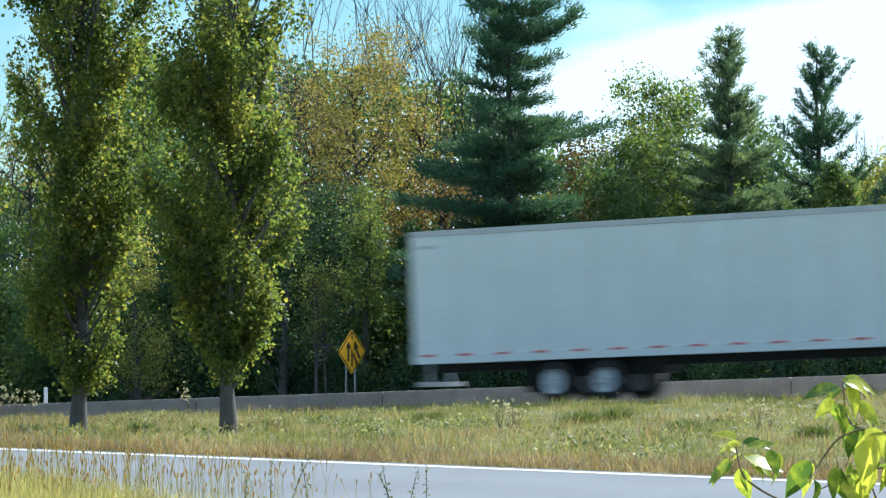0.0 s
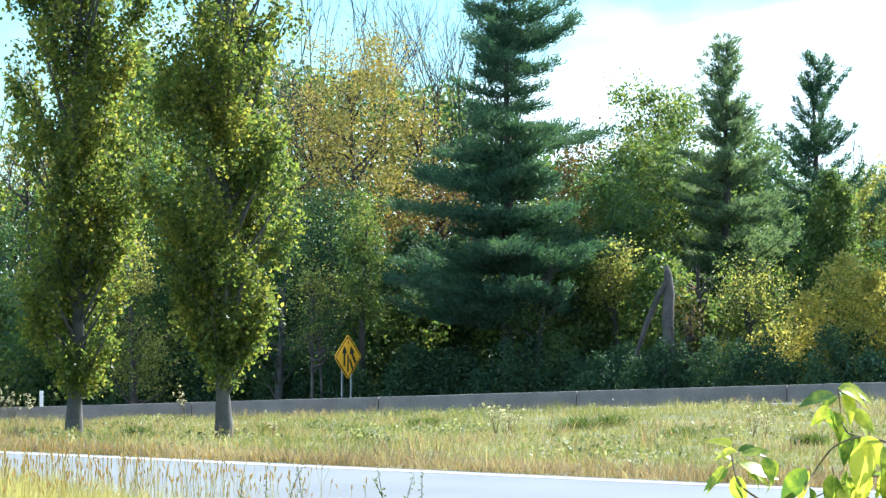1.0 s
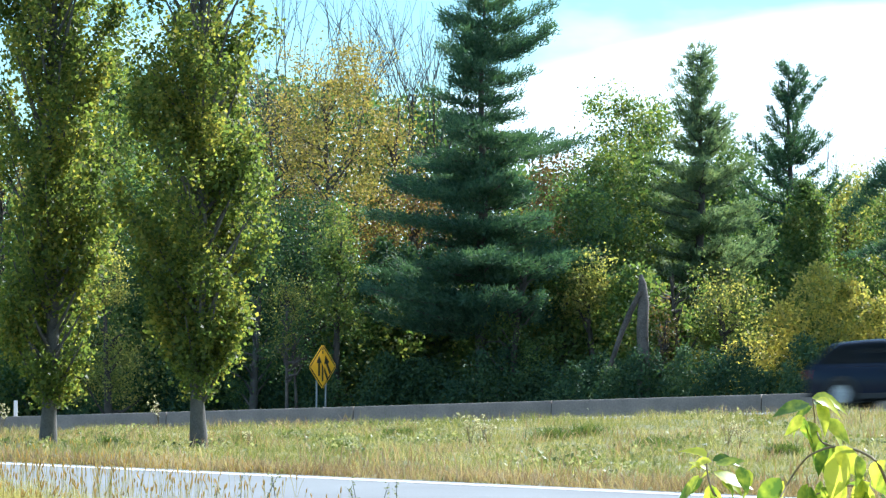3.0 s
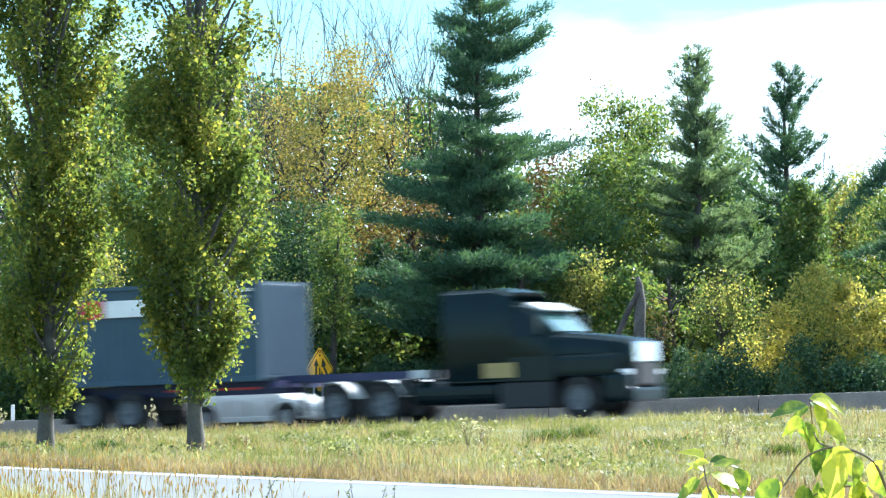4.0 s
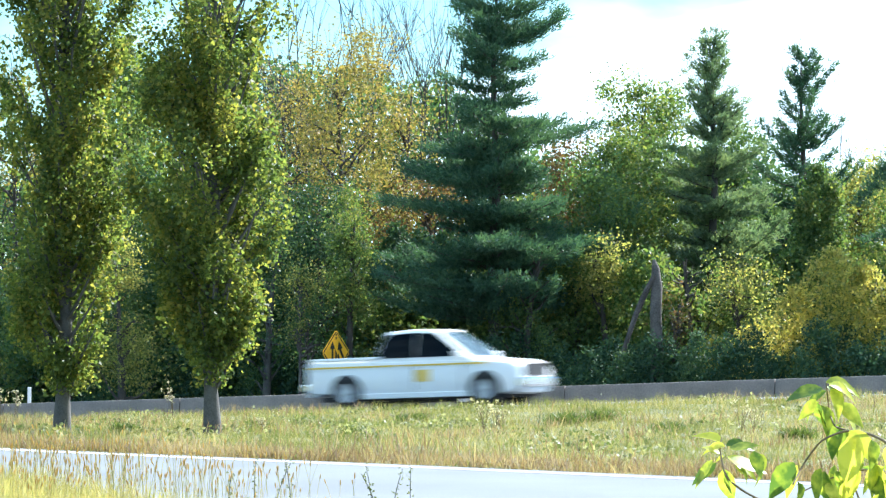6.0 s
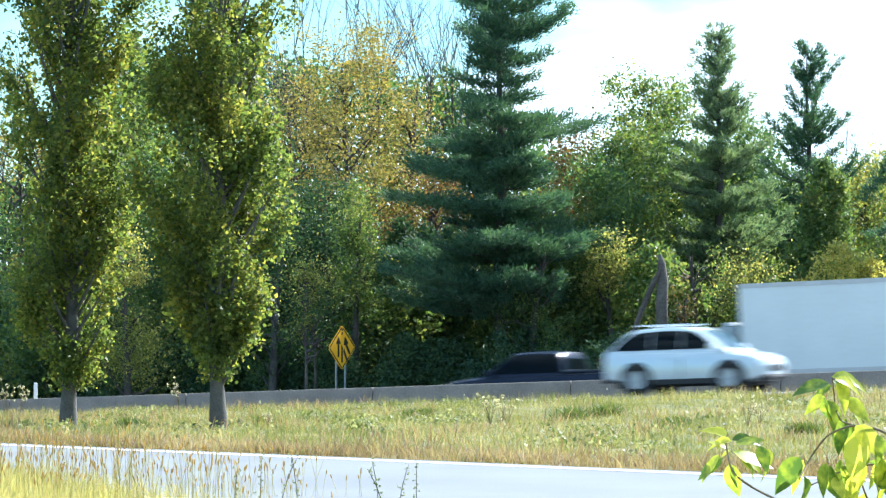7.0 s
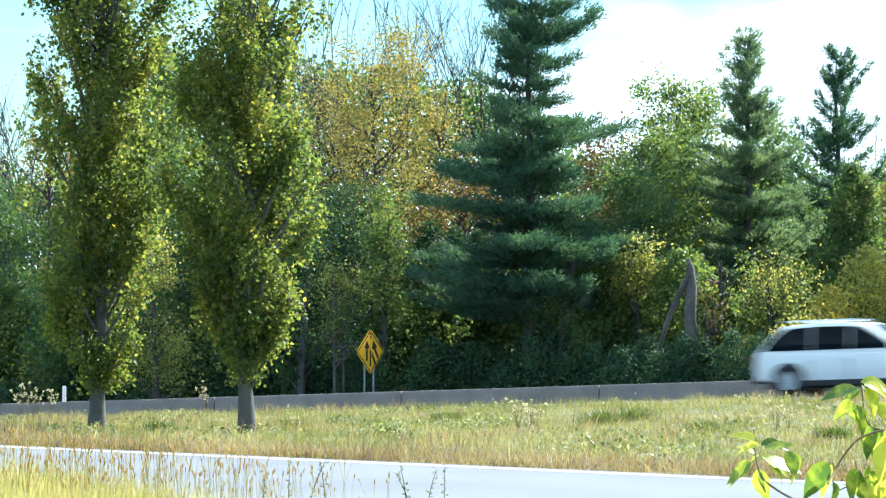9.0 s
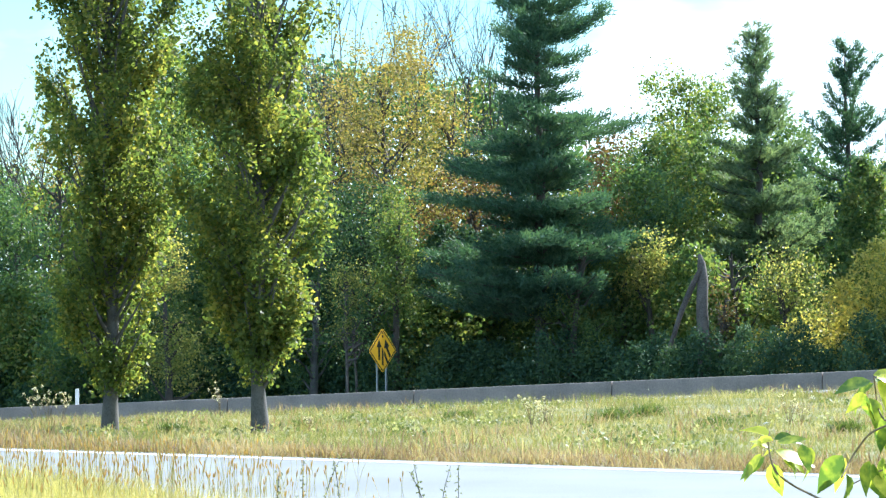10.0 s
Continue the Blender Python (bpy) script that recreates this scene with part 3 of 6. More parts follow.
# tall trees of the wood's edge: place across, depth, top, half width
for px, d, py, hw, mat, label, kw in (
    (640, 119, 40, 2.75, YELLOW_LEAF, "tall woodland tree with thinning yellow-green autumn leaves", dict(low=0.46, clumps=190, per=62, loose=0.5, sparse=-0.06, leaf=0.145)),
    (545, 122, 45, 2.2, YELLOW_LEAF, "yellowing woodland tree behind the barrier", dict(low=0.45, clumps=120, per=58, sparse=-0.04, leaf=0.14)),
    (735, 123, 75, 1.9, YELLOW_LEAF, "yellow-leaved woodland tree beside the big pine", dict(low=0.5, clumps=90, per=58, sparse=-0.05, leaf=0.14)),
    (600, 115, 330, 2.3, UNDER_LEAF, "vine-clad tree with the shade of the wood in its green", dict(low=0.1, clumps=140, per=90, sparse=-0.05)),
    (262, 124, 18, 1.7, GREEN_LEAF, "tall green woodland tree behind the maples", dict(low=0.2, clumps=170)),
    (60, 127, 120, 2.0, YELLOW_LEAF, "thin woodland tree with sparse yellow leaves", dict(low=0.3, clumps=80, per=60, sparse=0.0)),
    (-40, 122, 330, 2.0, DARK_LEAF, "dark green leafy woodland tree behind the barrier", dict(low=0.15, clumps=150)),
    (150, 117, 330, 2.4, DARK_LEAF, "woodland tree with the wood's shade in its green leaves", dict(low=0.1, clumps=150)),
    (330, 117, 250, 2.4, DARK_LEAF, "woodland tree with the wood's shade in its green leaves", dict(low=0.1, clumps=160)),
    (460, 116, 330, 2.2, DARK_LEAF, "woodland tree with the wood's shade in its green leaves", dict(low=0.1, clumps=150)),
    (775, 121, 290, 2.2, ORANGE_LEAF, "russet-leaved tree in the shade behind the pine", dict(low=0.3, clumps=110, per=80, sparse=-0.1)),
    (1030, 122, 235, 1.6, ORANGE_LEAF, "russet and green tree behind the pine", dict(low=0.4, clumps=80, per=70)),
    (990, 116, 340, 2.0, GREEN_LEAF, "green understorey tree with sunlit leaves", dict(low=0.1, clumps=150, sparse=-0.1)),
    (1085, 115, 300, 1.9, DARK_LEAF, "dark woodland tree grown over with ivy", dict(low=0.08, clumps=170)),
    (1150, 120, 80, 1.55, GREEN_LEAF, "slender green tree with large loose leaves at its top", dict(low=0.3, clumps=170, per=70, leaf=0.17, sparse=-0.1, loose=0.4)),
    (1205, 122, 160, 1.5, GREEN_LEAF, "green woodland tree with yellowing crown", dict(low=0.3, clumps=120, per=70, leaf=0.2)),
    (1130, 117, 240, 1.8, GREEN_LEAF, "dense green woodland tree behind the barrier", dict(low=0.12, clumps=160)),
    (1340, 126, 215, 1.9, DARK_LEAF, "dark woodland tree with bronzing leaves", dict(low=0.2, clumps=140)),
    (1420, 124, 300, 1.7, DARK_LEAF, "woodland tree with the shade of the wood in its leaves", dict(low=0.1, clumps=150)),
    (1560, 130, 280, 2.0, OLIVE_LEAF, "distant olive green tree beyond the wood", dict(low=0.2, clumps=120)),
    (955, 110.5, 395, 1.3, GREEN_LEAF, "sunlit green sapling before the dark pine", dict(low=0.15, clumps=70, per=60, leaf=0.13, loose=0.35, sparse=0.0)),
    (1045, 112, 420, 1.2, GREEN_LEAF, "vine-hung green sapling in broken light", dict(low=0.1, clumps=90, per=70, leaf=0.14, loose=0.4, sparse=-0.05)),
    # the olive saplings bring the understorey's sun patches in as lighter leaf colour
    (1105, 111, 415, 0.9, OLIVE_LEAF, "sunlit olive sapling at the wood's edge", dict(low=0.2, clumps=60, per=60, leaf=0.13, loose=0.35, sparse=0.0)),
    (1255, 110, 420, 1.3, GREEN_LEAF, "green sapling lit through by the sun", dict(low=0.25, clumps=70, per=60, leaf=0.13, loose=0.38, sparse=0.0)),
    (1345, 109, 470, 1.3, OLIVE_LEAF, "sunlit olive shrub tree at the wood's edge", dict(low=0.05, clumps=100, per=46, leaf=0.12, loose=0.62, sparse=0.0)),
    (1214, 107.4, 500, 0.5, ORANGE_LEAF, "small orange sapling beside the dead trunk", dict(low=0.62, clumps=7, per=16, leaf=0.13, loose=0.3, trunk_r=0.02)),
    (245, 112, 420, 1.2, OLIVE_LEAF, "sunlit olive sapling behind the maples", dict(low=0.1, clumps=90, per=70, leaf=0.13, loose=0.4, sparse=-0.05)),
    (500, 113, 380, 1.1, DARK_LEAF, "thin sapling with sparse leaves, their green darkened for shade", dict(low=0.15, clumps=70, per=50, leaf=0.12, loose=0.4, sparse=0.0, bark=BARK)),
    (645, 112.5, 330, 0.8, GREEN_LEAF, "tree trunk hung with bright green vines", dict(low=0.2, clumps=80, per=70, leaf=0.14, loose=0.32)),
    (560, 111, 440, 0.7, OLIVE_LEAF, "pale thin-stemmed sapling before the wood", dict(low=0.45, clumps=30, per=35, leaf=0.11, loose=0.35, bark=DEAD_WOOD, trunk_r=0.06)),
    (578, 111.5, 470, 0.6, DARK_LEAF, "pale thin-stemmed sapling before the wood", dict(low=0.5, clumps=25, per=35, leaf=0.11, loose=0.35, bark=DEAD_WOOD, trunk_r=0.05)),
    (1650, 124, 300, 2.4, GREEN_LEAF, "green leafy woodland edge tree", dict(low=0.15, clumps=120)),
):
    x = ray_x(px, d)
    broadleaf("woodland_tree", x, d, top_height(x, d, py), hw, mat, int(px + d), label, **kw)

for px, d, py, hw, mat, label, kw in (
    (903, 112, -125, 4.0, PINE_BLUE, "large dark blue-green white pine with layered branches", dict(low=0.22, whorls=22, tufts=12, droop=0.02, upsweep=0.15, thin=1.0, skew=0.35, taper=0.90, crest=1.0, deep=0.10)),
    (1290, 117, 62, 2.8, PINE_GREY, "tall grey-green white pine with a spiky top", dict(low=0.26, whorls=20, tufts=10, upsweep=0.24, thin=1.1, taper=0.88, skew=-0.4, crest=2.2, plate=0.22, count=(4, 7), deep=0.07, tight=0.09)),
    (1720, 111, 130, 3.2, PINE_BLUE, "dark white pine with arching branches at the wood's edge", dict(low=0.2, whorls=16, tufts=9, upsweep=-0.05,
        arms=[[(0, 0, 8.3), (-0.9, -0.3, 8.2), (-1.8, -0.5, 7.75), (-2.7, -0.6, 6.95), (-3.3, -0.7, 6.3)], [(0, 0, 8.5), (-0.9, -0.5, 8.45), (-1.7, -0.7, 8.1), (-2.5, -0.8, 7.4)]])),
    (1447, 121, 88, 1.75, PINE_BLUE, "thin dark pine with sparse upswept branches", dict(low=0.40, whorls=15, tufts=11, upsweep=0.6, thin=1.1, taper=0.62, crest=0.9, plate=0.09, count=(3, 6), deep=0.07, tight=0.085)),
):
    x = ray_x(px, d)
    pine(x, d, top_height(x, d, py), hw, mat, int(px), label, **kw)

for px, d, py in ((560, 128, -10), (605, 130, -40), (650, 133, -50), (700, 131, -40), (745, 132, -60), (790, 130, -30), (845, 134, -10), (10, 132, 80), (45, 130, 110), (1560, 138, 250)):
    x = ray_x(px, d)
    bare_tree(x, d, top_height(x, d, py), int(px * 3 + 7), "bare grey-branched tree rising behind the wood")


def shrub_mass(name, label, mat, spots, seed, leaf=0.14, per=1500):
    """A mound of leaves over each spot (x, y, half width, height)."""
    rng = np.random.default_rng(seed)
    pts = []
    for x, y, w, h in spots:
        n = int(per * w * h)
        a, q = rng.uniform(0, 6.28, n), rng.uniform(0, 1, n) ** 0.5
        zz = rng.uniform(0, 1, n) ** 0.8
        r = w * q * np.sqrt(np.clip(1 - zz * zz, 0.02, 1))
        p = np.stack([x + r * np.cos(a), y + r * np.sin(a), h * zz], 1) + rng.normal(size=(n, 3)) * 0.12
        lump = np.sin(p[:, 0] * 3.1 + seed) * np.sin(p[:, 2] * 3.7 + y) * np.sin(p[:, 1] * 2.3)
        p = p[lump > -0.55]
        p[:, 2] = np.clip(p[:, 2], 0, None) + land_z(p[:, 0], p[:, 1])
        pts.append(p)
    v, f = leaf_quads(rng, np.concatenate(pts), leaf, 0.7)
    return tagged(array_mesh(name, v, f, mat), label, "undergrowth", kind="stuff")


rs = np.random.default_rng(5)
spots = []
for px in range(-180, 1760, 24):
    d = 110.9 + rs.uniform(-0.7, 2.2)
    x = ray_x(px, d)
    d2 = d - 0.51 * x
    spots.append((ray_x(px, d2), d2, rs.uniform(0.6, 1.2), rs.uniform(1.5, 2.7)))
spots += [(ray_x(p, 106.7), 106.7, w, h) for p, w, h in ((1130, 0.7, 2.0), (1178, 0.6, 2.5), (1210, 0.6, 2.3), (1250, 0.8, 2.0))]
shrub_mass("undergrowth", "tangle of shrubs and vines at the foot of the wood, shade in its green", UNDER_LEAF, spots, 21, leaf=0.10, per=850)
spots = []
for px in range(-260, 1840, 62):
    d = 114 + rs.uniform(-1, 3)
    x = ray_x(px, d)
    spots.append((x, d - 0.3 * x, rs.uniform(1.3, 2.2), rs.uniform(3.2, 5.6)))
shrub_mass("undergrowth", "shaded green thicket of saplings and creepers", GREEN_LEAF, spots, 22, per=430, leaf=0.17)
# extra leaf mass, nearly hidden, added to keep sun off the saplings before it
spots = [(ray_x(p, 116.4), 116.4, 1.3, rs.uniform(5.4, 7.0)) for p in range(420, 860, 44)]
shrub_mass("undergrowth", "added thicket behind the saplings that keeps the sun off them", UNDER_LEAF, spots, 25, per=420, leaf=0.15)
x = ray_x(1474, 112.5)
h = top_height(x, 112.5, 292)
shrub_mass("vine_tower", "rounded tower of green vines over a tree stump", GREEN_LEAF, [(x, 112.5, 1.05, h), (x + 0.5, 112.2, 0.75, h * 0.93), (x - 0.45, 112.3, 0.8, h * 0.86)], 24, per=900, leaf=0.12)
x = ray_x(1500, 106.5)
shrub_mass("vine_mound", "yellow-green mound of vines over a shrub, sunlight in its colour", MOUND_LEAF, [(x, 106.5, 1.7, 4.9), (x + 1.0, 106.2, 1.4, 4.4), (x + 2.2, 106, 1.6, 3.9), (x - 1.1, 107, 1.2, 3.7), (x - 2.3, 107.5, 1.2, 2.7), (x - 3.6, 108, 1.0, 2.3)], 23, per=620, leaf=0.115)

# the depth of the wood behind: rows of crowns that close it, lower to the right
far_pts = []
rf = np.random.default_rng(9)
for px in range(-420, 2000, 24):
    for d in (134, 143):
        sky_y = np.interp(px, [-420, 0, 120, 250, 420, 560, 800, 900, 1000, 1080, 1150, 1300, 1400, 1440, 1560, 2000], [60, 330, 300, 130, 110, 120, 150, 190, 270, 310, 280, 250, 320, 345, 305, 260]) + rf.uniform(-14, 30)
        xx = ray_x(px, d)
        h = top_height(xx, d, sky_y)
        n = 760 if px < 900 else 560
        z = rf.uniform(0, 1, n) ** 0.9 * h
        p = np.stack([xx + rf.normal(size=n) * 0.75, d + rf.normal(size=n) * 1.2, z + at_land(xx, d)], 1)
        far_pts.append(p)
v, f = leaf_quads(rf, np.concatenate(far_pts), 0.25, 0.75)
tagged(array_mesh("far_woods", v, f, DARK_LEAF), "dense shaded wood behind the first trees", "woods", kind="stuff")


# ---- road sign, post, weeds and grass ----
SIGN_YELLOW = material("sign_yellow_sheeting", (0.95, 0.50, 0.02), 0.45, second=(0.88, 0.44, 0.02), scale=2, fine=30)
SIGN_BLACK = material("sign_black_print", (0.02, 0.02, 0.02), 0.5)
STEEL = material("galvanised_steel", (0.42, 0.43, 0.44), 0.45, 0.8, second=(0.30, 0.31, 0.32), scale=8, fine=60)
POST_WHITE = material("white_plastic", (0.82, 0.82, 0.80), 0.5, second=(0.7, 0.7, 0.68))


def flat_shape(bm, pts, y0, y1):
    """A plate of that outline in x and z, between two depths."""
    a = [bm.verts.new((x, y0, z)) for x, z in pts]
    b = [bm.verts.new((x, y1, z)) for x, z in pts]
    bm.faces.new(a)
    bm.faces.new(list(reversed(b)))
    for i in range(len(pts)):
        j = (i + 1) % len(pts)
        bm.faces.new((a[j], a[i], b[i], b[j]))
    bmesh.ops.recalc_face_normals(bm, faces=bm.faces)


def road_sign():
    d = 110.0
    x = ray_x(622.5, d)
    z = at_land(x, d)
    c = EYE + (462 - 623) / 6000 * d - z            # height of the plate's middle
    root = empty("merge_sign", Matrix.Translation((x, d, z)) @ Matrix.Rotation(radians(54), 4, "Z"), "yellow diamond merge sign with black arrows on two posts", "road sign")
    h = 0.745
    for sx in (-0.24, 0.24):
        part("post", made(box, sx - 0.03, 0.02, -0.1, sx + 0.03, 0.06, c + 0.35), STEEL, root)
    bm = bmesh.new()
    flat_shape(bm, [(0, c - h), (h, c), (0, c + h), (-h, c)], -0.012, 0.0)
    bmesh.ops.bevel(bm, geom=[e for e in bm.edges if abs((e.verts[0].co - e.verts[1].co).y) > 0.005], offset=0.06, segments=3, affect="EDGES")
    plate = part("plate", bm, SIGN_YELLOW, root)
    for k, w in ((0.94, 0.035),):
        for (ax, az), (bx, bz) in (((0, -1), (1, 0)), ((1, 0), (0, 1)), ((0, 1), (-1, 0)), ((-1, 0), (0, -1))):
            a, b = Vector((ax, az)) * h * k, Vector((bx, bz)) * h * k
            e = (b - a).normalized()
            a, b = a + e * 0.05, b - e * 0.05
            nrm = Vector((-e.y, e.x)) * w
            bm = bmesh.new()
            flat_shape(bm, [(a.x, c + a.y), (b.x, c + b.y), (b.x + nrm.x, c + b.y + nrm.y), (a.x + nrm.x, c + a.y + nrm.y)], -0.018, -0.013)
            part("border", bm, SIGN_BLACK, plate)
    arrows = [
        [(-0.24, -0.30), (-0.15, -0.30), (-0.15, 0.12), (-0.06, 0.12), (-0.195, 0.36), (-0.33, 0.12), (-0.24, 0.12)],
        [(0.36, -0.24), (0.44, -0.18), (0.26, 0.10), (0.34, 0.14), (0.14, 0.36), (0.08, 0.08), (0.165, 0.08)],
        [(-0.045, -0.48), (0.035, -0.48), (0.035, 0.0), (-0.045, 0.10)],
        [(0.06, -0.14), (0.24, -0.46), (0.31, -0.42), (0.10, -0.02)],
        [(-0.03, 0.42), (0.03, 0.42), (0.03, 0.50), (-0.03, 0.50)],
        [(-0.03, 0.54), (0.03, 0.54), (0.03, 0.60), (-0.03, 0.60)],
    ]
    for pts in arrows:
        bm = bmesh.new()
        flat_shape(bm, [(px, c + pz) for px, pz in pts], -0.018, -0.013)
        part("arrow" if len(pts) == 7 else "lane_line", bm, SIGN_BLACK, plate)


road_sign()


def delineator():
    d = 101.5
    x = ray_x(81, d)
    z = float(highway_z(ALONG.x * x + ALONG.y * d - S0, AWAY.x * x + AWAY.y * d))
    root = empty("delineator_post", Matrix.Translation((x, d, z)), "white plastic marker post behind the concrete barrier", "post")
    part("post", made(box, -0.055, -0.03, 0, 0.055, 0.03, EYE + (462 - 686) / 6000 * d - z, 0.015), POST_WHITE, root)
    part("foot", made(box, -0.12, -0.1, 0, 0.12, 0.1, 0.03), SIGN_BLACK, root)


delineator()

# dead trunk and the limb that leans on it
x = ray_x(1190, 107.3)
zb = at_land(x, 107.3)
snag = empty("dead_tree", Matrix.Translation((x, 107.3, zb - 0.1)), "broken grey dead trunk with a fallen limb leaning on it", "dead tree")
limbs_mesh("trunk", [([(0, 0, 0), (0.03, 0, 1.2), (0.02, 0, 2.2), (-0.03, 0, 3.3), (0.01, 0.05, 4.1), (-0.03, 0.05, 4.7), (-0.09, 0.05, 5.0)], [0.25, 0.22, 0.20, 0.19, 0.18, 0.13, 0.05])], DEAD_WOOD, snag, 9)
limbs_mesh("fallen_limb", [([(-1.25, 0.5, 1.5), (-0.98, 0.4, 2.2), (-0.66, 0.3, 3.2), (-0.37, 0.1, 3.9), (-0.08, -0.1, 4.5)], [0.05, 0.075, 0.09, 0.10, 0.085])], DEAD_WOOD, snag, 7)



def blades(rng, pts, h_lo, h_hi, w, lean=0.35, bend=0.5):
    """Grass: each blade two faces, bent over."""
    n = len(pts)
    a = rng.uniform(0, 6.283, n)
    side = np.stack([np.cos(a), np.sin(a), np.zeros(n)], 1)
    tip = rng.normal(size=(n, 3)) * lean
    tip[:, 2] = 1
    tip /= np.linalg.norm(tip, axis=1)[:, None]
    H = rng.uniform(h_lo, h_hi, n)[:, None]
    mid = pts + tip * H * 0.55
    end = mid + tip * H * 0.5 * (1 - bend * 0.5) + np.stack([tip[:, 0], tip[:, 1], -0.35 * np.abs(tip[:, 0])], 1) * H * bend
    W = w * rng.uniform(0.7, 1.3, n)[:, None]
    v = np.stack([pts - side * W, pts + side * W, mid + side * W * 0.7, mid - side * W * 0.7, end], 1).reshape(-1, 3)
    i = np.arange(n)[:, None] * 5
    f = np.concatenate([i + np.array([[0, 1, 2]]), i + np.array([[0, 2, 3]]), i + np.array([[3, 2, 4]])])
    return v, f


rg = np.random.default_rng(31)


def verge_points(n, a_lo, a_hi, px_lo=-260, px_hi=1840):
    """Random places on the verge, by distance from its road edge."""
    s, o = rg.uniform(-66, -2, n * 5), rg.uniform(FAR_EDGE + max(0.36, a_lo), FAR_EDGE + min(48, a_hi), n * 5)
    x, y = R_ALONG.x * s + R_AWAY.x * o, R_ALONG.y * s + R_AWAY.y * o
    oo = AWAY.x * x + AWAY.y * y
    px = 784 + 6000 * x / y
    a = o - FAR_EDGE
    keep = (oo < 72.2) & (px > px_lo) & (px < px_hi) & (a > a_lo) & (a < a_hi)
    x, y = x[keep][:n], y[keep][:n]
    return x, y, land_z(x, y) + rough(x, y)


def patchy(x, y, k=0.35, seed=0.0):
    return np.array([noise.noise(Vector((p * k + seed, q * k, 0.3))) for p, q in zip(x, y)])


def verge():
    x, y, z = verge_points(175000, 0.0, 60)
    tall = 0.65 + 0.9 * np.clip(patchy(x, y, 1.6, 2.0) + 0.35, 0, 1)        # tufts
    tall *= np.where(AWAY.x * x + AWAY.y * y > 68.0, 1.45, 1.0)             # longer along the shoulder
    p = np.stack([x, y, z - 0.02], 1)
    v, f = blades(rg, p, 0.07, 0.21, 0.005, 0.5)
    v = v.reshape(-1, 5, 3)
    v[:, :, 2] = p[:, None, 2] + (v[:, :, 2] - p[:, None, 2]) * tall[:, None]
    v = v.reshape(-1, 3)
    tagged(array_mesh("grass", v, f, GRASS), "unmown yellow-green grass of the verge", "grass", kind="stuff")
    x, y, z = verge_points(26000, 0.0, 60)
    near = np.clip(1.4 - (R_AWAY.x * x + R_AWAY.y * y - FAR_EDGE) / 2.6, 0, 1)
    keep = (rg.uniform(size=len(x)) < near) | (patchy(x, y, 0.5, 4.0) > 0.28)
    v, f = blades(rg, np.stack([x, y, z - 0.02], 1)[keep], 0.18, 0.42, 0.008, 0.3)
    x, y, z = verge_points(22000, 0.0, 2.4)
    near = np.clip(1.25 - (R_AWAY.x * x + R_AWAY.y * y - FAR_EDGE) / 2.2, 0, 1)
    keep = rg.uniform(size=len(x)) < near
    v2, f2 = blades(rg, np.stack([x, y, z - 0.02], 1)[keep], 0.08, 0.28, 0.006, 0.45)
    v, f = np.concatenate([v, v2]), np.concatenate([f, f2 + len(v)])
    tagged(array_mesh("dry_grass", v, f, DRY_GRASS), "dry pinkish-brown grass along the road edge", "grass", kind="stuff")
    x, y, z = verge_points(20000, 2, 60)
    keep = patchy(x, y, 0.55, 9.0) > 0.38
    c = np.stack([x, y, z + 0.06], 1)[keep]
    c = np.repeat(c, 5, 0) + rg.normal(size=(len(c) * 5, 3)) * 0.07
    v, f = leaf_quads(rg, c, 0.075, 0.6)
    tagged(array_mesh("clover", v, f, WEED), "low grey-green weeds in patches among the grass", "weeds", kind="stuff")


WEED = foliage("verge_weeds", [(0.08, 0.11, 0.04), (0.15, 0.17, 0.07), (0.34, 0.34, 0.22)], 0.3, patch=0.6)
SEED_PALE = foliage("pale_seed_heads", [(0.20, 0.16, 0.11), (0.48, 0.44, 0.36), (0.66, 0.62, 0.54)], 0.3, 0.7, patch=4.0)
STEM_BROWN = material("dry_stem", (0.20, 0.15, 0.09), 0.8, second=(0.12, 0.09, 0.05))
verge()


def tall_weed(px, py_base, height, seed, label, mat=STEM_BROWN, d=None):
    """A branching dry weed with small seed heads."""
    rng = np.random.default_rng(seed)
    x, z = ray_x(px, d), at_land(ray_x(px, d), d)
    root = empty("tall_weed", Matrix.Translation((x, d, z)), label, "weed", "dry weeds")
    limbs, tips = [], []
    for i in range(7):
        a = rng.uniform(0, 6.28)
        h = height * rng.uniform(0.6, 1)
        r = height * rng.uniform(0.1, 0.4)
        path = [(math.cos(a) * r * q ** 1.5, math.sin(a) * r * q ** 1.5, h * q) for q in np.linspace(0, 1, 5)]
        limbs.append((path, [0.005] * 4 + [0.003]))
        tips.append(path[-1])
        tips.append(path[-2])
    for lb in limbs:
        limbs_mesh("stem", [lb], mat, root, 4)
    c = np.repeat(np.array(tips), 14, 0) + rng.normal(size=(len(tips) * 14, 3)) * 0.018
    v, f = leaf_quads(rng, c, 0.032, 0.7)
    tagged(array_mesh("seed_head", v, f, SEED_PALE, root), kind="stuff")


for px, d, h in ((885, 61, 0.62), (915, 61.5, 0.6), (905, 60.6, 0.45), (1340, 58, 0.65), (1362, 59, 0.55), (335, 79, 0.9), (492, 61, 0.3), (30, 82, 1.0), (8, 81, 0.9), (55, 83, 0.8)):
    tall_weed(px, 0, h, int(px), "dry brown branching weed standing in the grass", d=d)


